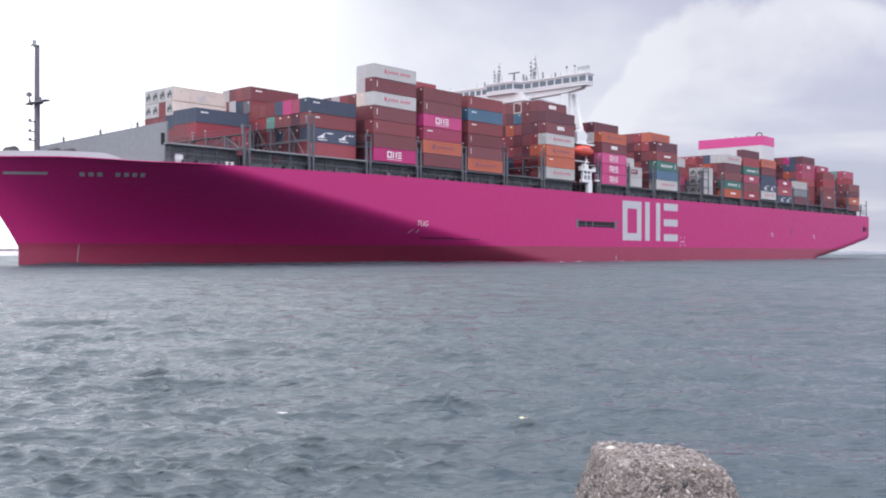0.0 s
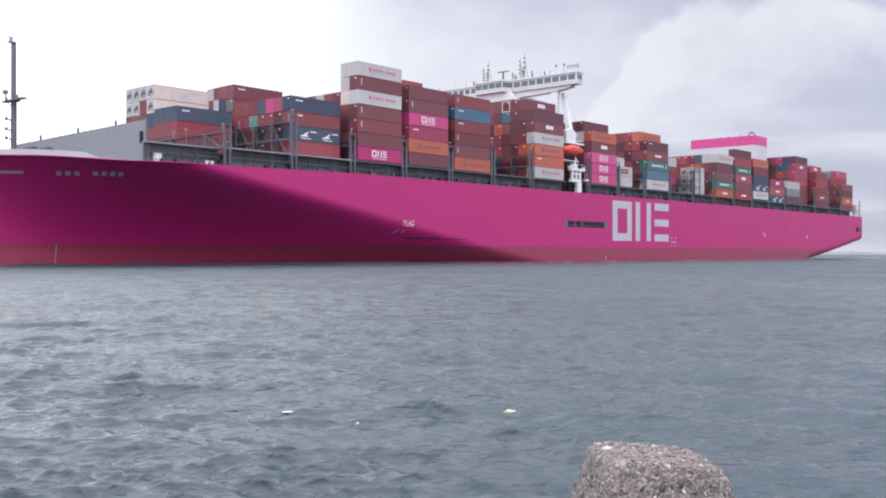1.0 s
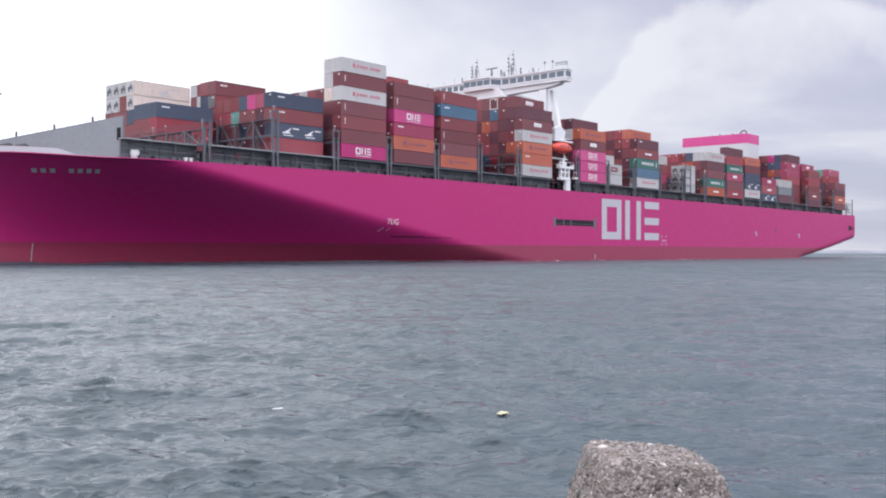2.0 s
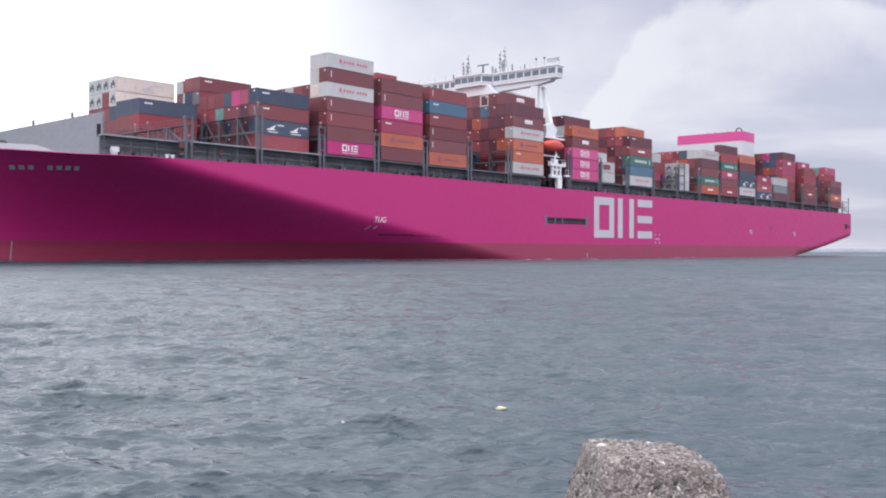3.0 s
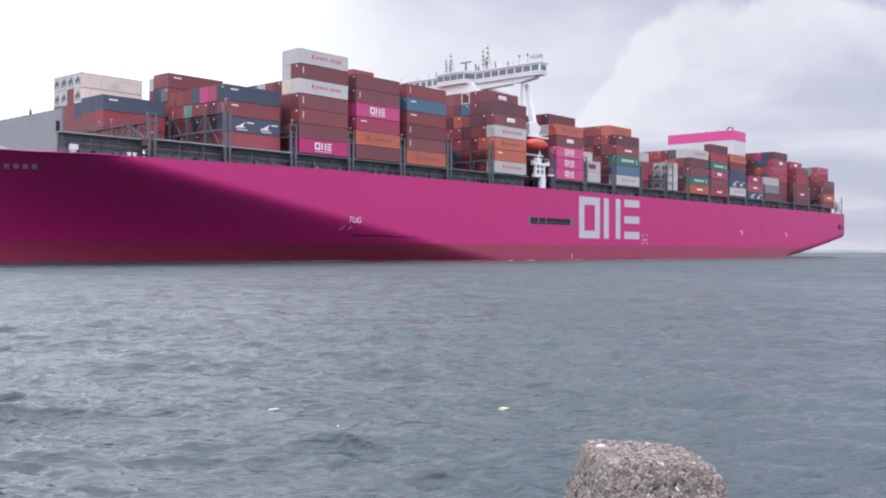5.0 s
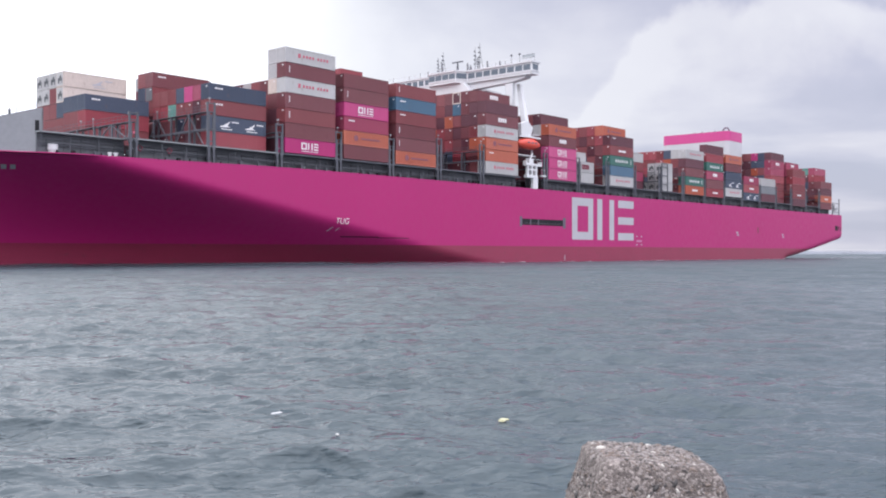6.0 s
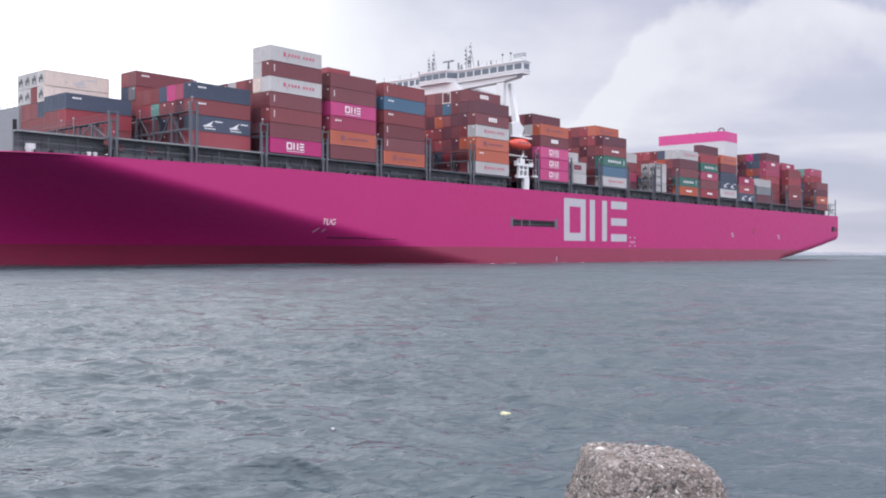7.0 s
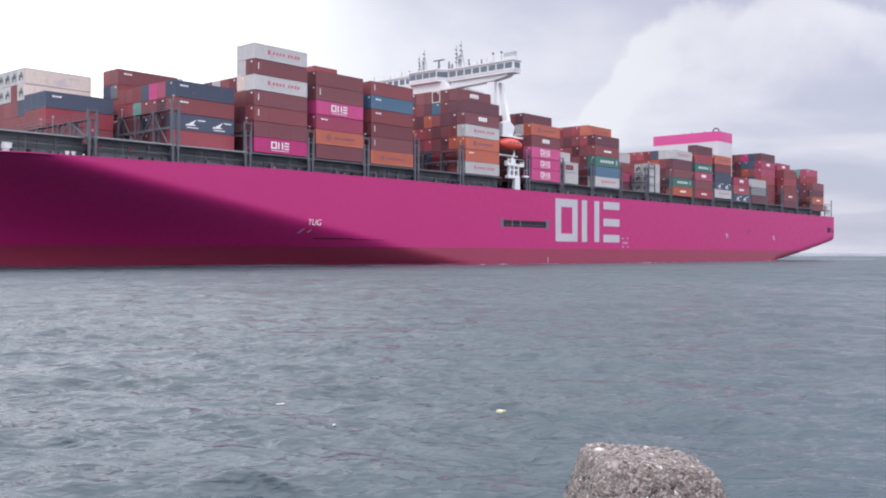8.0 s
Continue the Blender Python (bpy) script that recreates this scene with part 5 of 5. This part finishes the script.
# ---- forecastle ----
def build_forecastle():
    bm = bmesh.new()
    bar(bm, (305.3, 0, DECK - 0.2), (305.3, 0, 37.4), 0.46, 12, 0.40)
    mast = part("foremast", bm, M_MAST, ship, "dark purple-grey foremast with cross-trees")
    bm = bmesh.new()
    box(bm, 304.8, 305.8, -3.5, 3.9, 27.7, 27.95, 0.05)
    box(bm, 304.6, 306.6, -0.9, 0.9, 27.55, 27.75)
    for y in (-2.0, 2.0):
        bar(bm, (305.6, y, 27.9), (305.6, y, 28.5), 0.16, 6)
    bar(bm, (306.9, 0.6, 27.6), (306.9, 0.6, 29.4), 0.1, 6)
    box(bm, 306.6, 307.3, 0.2, 1.0, 28.6, 29.2, 0.08)
    for s in (1, -1):
        beam(bm, (305.6, s * 1.9, 27.7), (305.6, s * 0.4, 26.9), 0.1)
    part("cross_tree", bm, M_MAST, mast)
    bm = bmesh.new()
    box(bm, 305.1, 306.2, -0.6, 0.6, 37.4, 37.6)
    bar(bm, (305.7, -0.1, 37.6), (305.7, -0.1, 38.4), 0.32, 8)
    bar(bm, (306.2, 0.4, 37.5), (306.2, 0.4, 38.5), 0.1, 5)
    part("masthead_lamp", bm, M_BREAK, mast, "pale masthead lamp housing")
    for z in (21.2, 22.7, 24.4):
        bm = bmesh.new()
        box(bm, 305.3, 306.7, -0.35, 0.35, z, z + 0.12)
        box(bm, 306.3, 306.7, -0.2, 0.2, z + 0.12, z + 0.5, 0.06)
        part("lamp_bracket", bm, M_MAST, mast)
    bm = bmesh.new()
    for k in range(26):
        z = 18.5 + k * 0.35
        beam(bm, (304.9, -0.25, z), (304.9, 0.25, z), 0.05)
    for y in (-0.25, 0.25):
        beam(bm, (304.9, y, 18), (304.9, y, 27.6), 0.06)
    part("mast_ladder", bm, M_MAST, mast)
    # mooring winches
    for x, y in ((311.0, 3.0), (302.9, 6.6), (304.8, 5.2)):
        bm = bmesh.new()
        bar(bm, (x, y - 1.1, 18.7), (x, y + 1.1, 18.7), 0.75, 14)
        for yy in (y - 1.1, y, y + 1.1):
            bar(bm, (x, yy - 0.06, 18.7), (x, yy + 0.06, 18.7), 0.95, 16)
        box(bm, x - 1.0, x + 1.0, y - 1.3, y + 1.3, DECK - 0.25, 18.0)
        part("mooring_winch", bm, M_DRUM, ship, "grey mooring winch with rope drums")
    for x, y, r, h in ((291.9, 22.0, 0.85, 1.5),):
        bm = bmesh.new()
        base = DECK - 0.25 - sheer(x)
        bar(bm, (x, y, base), (x, y, base + h * 0.6), r * 0.8, 12)
        bar(bm, (x, y, base + h * 0.55), (x, y, base + h * 1.15), r, 12)
        part("vent_head", bm, M_WHITE, ship, "white mushroom ventilator")
    for x in (283.3,):
        bm = bmesh.new()
        y = half(x, DECK) - 1.2
        base = DECK - 0.25 - sheer(x)
        for dx in (-0.5, 0.5):
            bar(bm, (x + dx, y, base), (x + dx, y, base + 0.8), 0.26, 10)
            bar(bm, (x + dx, y, base + 0.75), (x + dx, y, base + 0.95), 0.36, 10)
        box(bm, x - 1.0, x + 1.0, y - 0.4, y + 0.4, base, base + 0.3)
        part("bollard", bm, M_WHITE, ship, "white twin mooring bollard")
    # doorway and gallery at the breakwater's port end
    bm = bmesh.new()
    d = Vector((-13.4, 18.5, 0)).normalized()
    n = Vector((d.y, -d.x, 0))
    c = Vector((292.2, 17.95, 0))
    vs = [bm.verts.new(c + d * s + n * o + Vector((0, 0, z))) for s in (-0.32, 0.32) for o in (-0.05, 0.06) for z in (20.4, 22.4)]
    bmesh.ops.convex_hull(bm, input=vs)
    part("doorway", bm, M_DARK, ship, "dark doorway in the breakwater")
    bm = bmesh.new()
    box(bm, 281, 291.5, 18.6, 22.2, 19.8, 20.2)
    box(bm, 290.8, 291.4, 21.4, 22.0, DECK - 0.2, 19.8)
    box(bm, 286, 286.5, 21.6, 22.1, DECK - 0.2, 19.8)
    part("gallery", bm, M_STEEL, ship)
    # lifebuoys and reels along the side passage
    for x in (278.3, 272.9):
        bm = bmesh.new()
        m = Matrix.Translation((x, 23.75, 18.9)) @ pose(0, 0, 0, 90, 0, 0)
        for k in range(10):
            a, b = radians(36 * k), radians(36 * (k + 1))
            bar(bm, m @ Vector((0.4 * math.cos(a), 0.4 * math.sin(a), 0)), m @ Vector((0.4 * math.cos(b), 0.4 * math.sin(b), 0)), 0.12, 6)
        part("lifebuoy", bm, M_LIFEBUOY, ship, "red lifebuoy on the coaming")
    # stern gallows and ensign staff
    for y in (24.6, -24.6):
        bm = bmesh.new()
        beam(bm, (-43.5, y, DECK - 0.2), (-43.5, y, 24.4), 0.3)
        beam(bm, (-36.0, y, DECK - 0.2), (-36.0, y, 22.6), 0.3)
        for z in (18.8, 20.2, 22.5):
            beam(bm, (-43.5, y, z), (-36, y, z), 0.2)
        for x in (-41, -38.5):
            bar(bm, (x, y, DECK), (x, y, 22.5), 0.06, 4)
        part("stern_frame", bm, M_STEEL, ship, "grey steel frame at the stern")
    bm = bmesh.new()
    box(bm, -42.6, -39.6, 23.2, 24.2, 19.2, 22.2, 0.2)
    part("raft_canister", bm, M_WHITE, ship, "white life raft locker")


build_forecastle()


# ---- broken water along the ship's side ----
def build_foam():
    rng = random.Random(5)
    bm = bmesh.new()
    for i in range(60):
        x = rng.uniform(-10, 306)
        y = half(x, 0.0) + rng.uniform(0.1, 1.0)
        a, b = rng.uniform(0.15, 0.9), rng.uniform(0.05, 0.16)
        n = 8
        vs = []
        for k in range(n):
            t = 2 * math.pi * k / n
            q = 0.7 + 0.5 * rng.random()
            vs.append((x + a * q * math.cos(t), y + b * q * math.sin(t)))
        lo = [bm.verts.new((p[0], p[1], 0.02)) for p in vs]
        hi = [bm.verts.new((p[0] * 0.7 + x * 0.3, p[1] * 0.7 + y * 0.3, 0.06 + 0.05 * rng.random())) for p in vs]
        bm.faces.new(hi)
        for k in range(n):
            bm.faces.new((lo[k], lo[(k + 1) % n], hi[(k + 1) % n], hi[k]))
    m = material("sea_foam", (0.45, 0.47, 0.49), rough=0.9, vary=0.15, grain=9)
    ob = new("foam", mesh_of("foam", bm, m))
    tagged(ob, "scattered white flecks of foam along the ship's waterline", "foam", kind="stuff")
    return afloat(ob)


build_foam()


# ---- the ship's own waves: smooth ridges that travel with her ----
def wave_ridge(name, line, label):
    """A rounded ridge of water along (x, y, height, half width) stations in the ship's space."""
    bm = bmesh.new()
    rng = random.Random(len(line))
    rows = []
    dense = []
    for (p, q) in zip(line, line[1:]):
        n = max(2, int(abs(q[0] - p[0]) / 1.2))
        dense += [tuple(u + (v - u) * k / n for u, v in zip(p, q)) for k in range(n)]
    dense.append(line[-1])
    for i, (x, y, h, w) in enumerate(dense):
        end = min(1.0, i / 6, (len(dense) - 1 - i) / 6)
        h = h * end * (0.8 + 0.45 * noise.noise(Vector((x * 0.11, y * 0.2, 3))) + 0.15 * rng.random())
        row = []
        for k in range(9):
            u = -1 + k / 4
            row.append(bm.verts.new((x + 0.3 * rng.random(), y + u * w, -0.25 + (h + 0.25) * math.cos(u * math.pi / 2) ** 1.4)))
        rows.append(row)
    for a, b in zip(rows, rows[1:]):
        for k in range(8):
            bm.faces.new((a[k], a[k + 1], b[k + 1], b[k]))
    bmesh.ops.recalc_face_normals(bm, faces=bm.faces[:])
    ob = new(name, mesh_of(name, bm, water.data.materials[0]))
    ob.data.polygons.foreach_set("use_smooth", [True] * len(ob.data.polygons))
    tagged(ob, label, "ship wave", kind="stuff")
    return afloat(ob)


wave_ridge("bow_wave", [(312.0, 1.0, 0.15, 1.5), (309.0, 3.0, 0.8, 2.0)] + [(x, half(x, 0.5) + off, h, 3.4) for x, off, h in ((300, 5.5, 0.50), (285, 7.0, 0.52), (262, 8.0, 0.55), (240, 8.0, 0.50), (215, 7.5, 0.38), (190, 7.0, 0.15))],
           "low dark bow wave running along the ship's side")
wave_ridge("stern_wave", [(-34, 24.0, 0.3, 2.4), (-50, 25.0, 0.60, 3.0), (-70, 26.0, 0.55, 3.0), (-94, 27.0, 0.2, 3.0)], "low dark stern wave trailing the ship")


# ---- concrete block of the breakwater in front of the camera ----
def concrete_material():
    mat = bpy.data.materials.new("pebble_concrete")
    mat.use_nodes = True
    nt = mat.node_tree
    N, L = nt.nodes.new, nt.links.new
    b = nt.nodes["Principled BSDF"]
    b.inputs["Roughness"].default_value = 0.92
    co = N("ShaderNodeTexCoord")
    vo = N("ShaderNodeTexVoronoi"); vo.inputs["Scale"].default_value = 75
    no = N("ShaderNodeTexNoise"); no.inputs["Scale"].default_value = 9; no.inputs["Detail"].default_value = 6
    fi = N("ShaderNodeTexNoise"); fi.inputs["Scale"].default_value = 130; fi.inputs["Detail"].default_value = 4
    for n in (vo, no, fi):
        L(co.outputs["Object"], n.inputs["Vector"])
    r1 = N("ShaderNodeValToRGB")
    e = r1.color_ramp.elements
    e[0].position, e[0].color = 0.0, (0.050, 0.043, 0.041, 1)
    e[1].position, e[1].color = 1.0, (0.37, 0.325, 0.305, 1)
    k = r1.color_ramp.elements.new(0.5); k.color = (0.145, 0.120, 0.113, 1)
    sep = N("ShaderNodeSeparateColor")
    L(vo.outputs["Color"], sep.inputs[0])
    mixv = N("ShaderNodeMath"); mixv.operation = "MULTIPLY_ADD"; mixv.inputs[1].default_value = 0.62
    sc = N("ShaderNodeMath"); sc.operation = "MULTIPLY"; sc.inputs[1].default_value = 0.42
    L(fi.outputs["Fac"], sc.inputs[0])
    L(sep.outputs[0], mixv.inputs[0]); L(sc.outputs[0], mixv.inputs[2])
    L(mixv.outputs[0], r1.inputs[0])
    hs = N("ShaderNodeHueSaturation")
    rr = N("ShaderNodeMapRange"); rr.inputs["From Min"].default_value, rr.inputs["From Max"].default_value = 0.3, 0.7
    rr.inputs["To Min"].default_value, rr.inputs["To Max"].default_value = 0.8, 1.2
    L(no.outputs["Fac"], rr.inputs["Value"]); L(rr.outputs[0], hs.inputs["Value"]); L(r1.outputs[0], hs.inputs["Color"])
    L(hs.outputs[0], b.inputs["Base Color"])
    b1 = N("ShaderNodeBump"); b1.inputs["Strength"].default_value = 1.0; b1.inputs["Distance"].default_value = 0.005
    L(vo.outputs["Distance"], b1.inputs["Height"]); b1.invert = True
    b2 = N("ShaderNodeBump"); b2.inputs["Strength"].default_value = 0.9; b2.inputs["Distance"].default_value = 0.010
    L(fi.outputs["Fac"], b2.inputs["Height"]); L(b1.outputs[0], b2.inputs["Normal"]); L(b2.outputs[0], b.inputs["Normal"])
    return mat


BLOCK_AT = Vector((0.960, 4.42, 0))
BLOCK_TOP = 1.355


def block_surface(a, z):
    """Radius of the tapered leg at an angle and a height: a rounded square that widens downward."""
    d = BLOCK_TOP - z
    r = 0.262 + 0.33 * d
    c, s = abs(math.cos(a)), abs(math.sin(a))
    n = 11.0
    return r / (c ** n + s ** n) ** (1 / n)


def build_block():
    bm = bmesh.new()
    seg = 120
    turn = radians(3)
    rows = []
    levels = [BLOCK_TOP - 3.0 + 2.2 * i / 12 for i in range(12)] + [BLOCK_TOP - 0.8 + 0.8 * i / 60 for i in range(61)]
    prof = [(z, 1.0) for z in levels] 
    for k in range(1, 26):                    # rounded shoulder and slightly crowned top
        u = k / 25
        prof.append((BLOCK_TOP + 0.016 * math.sin(min(1, u * 5) * math.pi / 2) + 0.006 * u, 1 - u ** 1.3 * 0.995))
    for z, f in prof:
        row = []
        for i in range(seg):
            a = 2 * math.pi * i / seg
            r = block_surface(a, min(z, BLOCK_TOP)) * f
            if BLOCK_TOP - 0.035 < z <= BLOCK_TOP:
                r -= 0.014 * (1 - math.sqrt(max(0, 1 - ((z - BLOCK_TOP + 0.035) / 0.035) ** 2)))
            elif z > BLOCK_TOP:
                r -= 0.014 * f
            x, y = r * math.cos(a + turn), r * math.sin(a + turn) * 0.92
            chip = max(0.0, x - 0.20) ** 2 * 0.4 if z > BLOCK_TOP - 0.15 else 0.0
            x += 0.05 * max(0.0, BLOCK_TOP - z)
            p = Vector((x, y, z + 0.06 - 0.09 * (x + 0.2) - chip))
            nn = noise.noise(p * 7) * 0.009 + noise.noise(p * 33) * 0.006 + noise.noise(p * 90) * 0.005
            out = Vector((math.cos(a + turn), math.sin(a + turn), 0.6 if f < 0.99 else 0.0))
            row.append(bm.verts.new(p + out * nn))
        rows.append(row)
    for a, b in zip(rows, rows[1:]):
        for i in range(seg):
            bm.faces.new((a[i], a[(i + 1) % seg], b[(i + 1) % seg], b[i]))
    bm.faces.new(rows[-1])
    block = new("concrete_armour_block", mesh_of("concrete_armour_block", bm, concrete_material()))
    block.data.polygons.foreach_set("use_smooth", [True] * len(block.data.polygons))
    block.matrix_basis = Matrix.Translation(BLOCK_AT)
    tagged(block, "weathered concrete armour block with exposed pebbles rising from the water", "concrete block")
    # exposed pebbles and shell bits sit in the surface
    tree = None
    from mathutils import bvhtree
    me = block.data
    tree = bvhtree.BVHTree.FromPolygons([v.co for v in me.vertices], [p.vertices for p in me.polygons])
    rng = random.Random(9)
    stones = [material("pale_pebble", (0.46, 0.43, 0.40), rough=0.7, vary=0.15, grain=40), material("brown_pebble", (0.15, 0.115, 0.10), rough=0.7, vary=0.2, grain=40),
              material("grey_pebble", (0.21, 0.185, 0.18), rough=0.7, vary=0.2, grain=40), material("dark_pebble", (0.05, 0.045, 0.045), rough=0.7, vary=0.2, grain=40)]
    groups = [[] for _ in stones]
    for i in range(6500):
        a = rng.uniform(0, 2 * math.pi)
        if rng.random() < 0.75:
            z = rng.uniform(BLOCK_TOP - 0.55, BLOCK_TOP - 0.02)
            o = Vector((2 * math.cos(a), 2 * math.sin(a), z))
            hit, nor, _, _ = tree.ray_cast(o, Vector((-math.cos(a), -math.sin(a), 0)))
        else:
            rr = 0.27 * math.sqrt(rng.random())
            hit, nor, _, _ = tree.ray_cast(Vector((rr * math.cos(a), rr * math.sin(a), 3)), Vector((0, 0, -1)))
        if hit is None:
            continue
        k = rng.choices((0, 1, 2, 3), (0.05, 0.34, 0.36, 0.25))[0]
        s = 0.0038 * math.exp(rng.gauss(0, 0.45)) * (1.9 if rng.random() < 0.05 else 1)
        groups[k].append((hit, nor, s, rng.uniform(0, 6.28), rng.uniform(0.5, 0.9)))
    for (word, k) in (("pale", 0), ("brown", 1), ("grey", 2), ("dark", 3)):
        bm = bmesh.new()
        for hit, nor, s, spin, flat in groups[k]:
            q = nor.to_track_quat("Z", "Y").to_matrix().to_4x4()
            m = Matrix.Translation(hit) @ q @ pose(0, 0, 0, 0, 0, math.degrees(spin)) @ Matrix.Diagonal((s * 1.8, s * 0.8, s * flat, 1))
            bmesh.ops.create_icosphere(bm, subdivisions=1, radius=1, matrix=m)
        ob = part("gravel", bm, stones[k], block, f"{word} pebbles set in the concrete")
        ob["kind"] = "stuff"
        ob.data.polygons.foreach_set("use_smooth", [True] * len(ob.data.polygons))


build_block()


# ---- floating litter ----
def build_litter(name, color, size, label):
    bm = bmesh.new()
    bmesh.ops.create_icosphere(bm, subdivisions=3, radius=1)
    rng = random.Random(len(label))
    off = Vector((rng.random() * 9, rng.random() * 9, 0))
    for v in bm.verts:
        k = 1 + 0.55 * noise.noise(v.co * 1.6 + off) + 0.40 * noise.noise(v.co * 4 + off)
        v.co = Vector((v.co.x * size[0], v.co.y * size[1], v.co.z * size[2])) * k
    m = material(name + "_film", color, rough=0.35, vary=0.12, grain=14)
    ob = new(name, mesh_of(name, bm, m))
    ob.data.polygons.foreach_set("use_smooth", [True] * len(ob.data.polygons))
    return tagged(ob, label, "litter", group="litter on the water")


YELLOW = [(0, 1.0, 13.22, 0.04), (0.3, 1.05, 13.61, 0.04), (0.9, 0.96, 14.01, 0.04), (1.2, 0.83, 13.51, 0.04), (1.5, 0.83, 13.39, 0.04), (2.9, 0.89, 13.96, 0.04), (3.3, 0.79, 13.64, 0.04), (3.7, 0.85, 13.84, 0.04), (4.1, 0.97, 14.63, 0.04), (6.3, 0.84, 12.85, 0.04), (6.5, 0.87, 13.0, 0.04), (7.1, 0.95, 13.88, 0.04), (7.5, 0.9, 14.42, 0.04), (8.0, 0.9, 14.01, 0.04)]
WHITE_A = [(0, -2.4, 13.64, 0.04), (0.3, -2.24, 12.85, 0.04), (0.6, -2.19, 13.08, 0.04), (0.9, -2.26, 13.63, 0.04), (1.2, -2.39, 14.06, 0.04), (2.9, -2.44, 13.82, 0.04), (3.3, -2.46, 14.37, 0.04), (4.1, -2.68, 15.17, 0.04), (4.5, -2.45, 13.86, 0.04), (5.9, -2.37, 13.84, 0.04), (6.3, -2.29, 13.15, 0.04), (7.5, -2.46, 14.58, 0.04), (8.0, -2.44, 14.7, 0.04)]
WHITE_B = [(0, -1.24, 12.67, 0.04), (0.6, -1.14, 12.42, 0.04), (1.2, -1.24, 13.08, 0.04), (2.9, -1.29, 12.54, 0.04), (3.3, -1.4, 13.25, 0.04), (4.5, -1.37, 12.73, 0.04), (6.3, -1.3, 11.94, 0.04), (6.7, -1.41, 12.43, 0.04), (8.0, -1.42, 12.9, 0.04)]
LITTER = [   # thing, then seconds, x, y, z
    (build_litter("plastic_bag", (0.50, 0.48, 0.31), (0.07, 0.045, 0.022), "crumpled pale yellow plastic bag adrift on the water"), YELLOW),
    (build_litter("foam_scrap", (0.5, 0.5, 0.52), (0.08, 0.035, 0.008), "flat white plastic scrap adrift on the water"), WHITE_A),
    (build_litter("bottle_cap", (0.55, 0.54, 0.54), (0.022, 0.02, 0.010), "tiny white plastic cap adrift on the water"), WHITE_B),
]


def motions():
    afloat(ship)
    for ob in AFLOAT:
        base = SHIP0.inverted() @ ob.matrix_basis
        walk(ob, [(t, m @ base) for t, m in COURSE])
    # the sea's surface drifts before the wind
    walk(water, [(t, pose(-0.22 * t, -0.62 * t, 0.02 * math.sin(1.9 * t))) for t in (0, 1, 2, 3, 4, 5, 6, 7, 8)])
    # litter rides the longer waves
    for ob, rows in LITTER:
        ts = [r[0] for r in rows]
        path = []
        for i in range(33):
            t = i / 4
            x, y = np.interp(t, ts, [r[1] for r in rows]), np.interp(t, ts, [r[2] for r in rows])
            z = sea_level(x + 0.22 * t, y + 0.62 * t) + 0.02 * math.sin(1.9 * t) + 0.032
            k = (EYE[2] - z) / (EYE[2] - 0.04)          # the drift is given at mean level
            path.append((t, pose(x * k, y * k, z, 4 * math.sin(2.1 * t), 3 * math.cos(1.7 * t), 5 * t)))
        walk(ob, path)


motions()
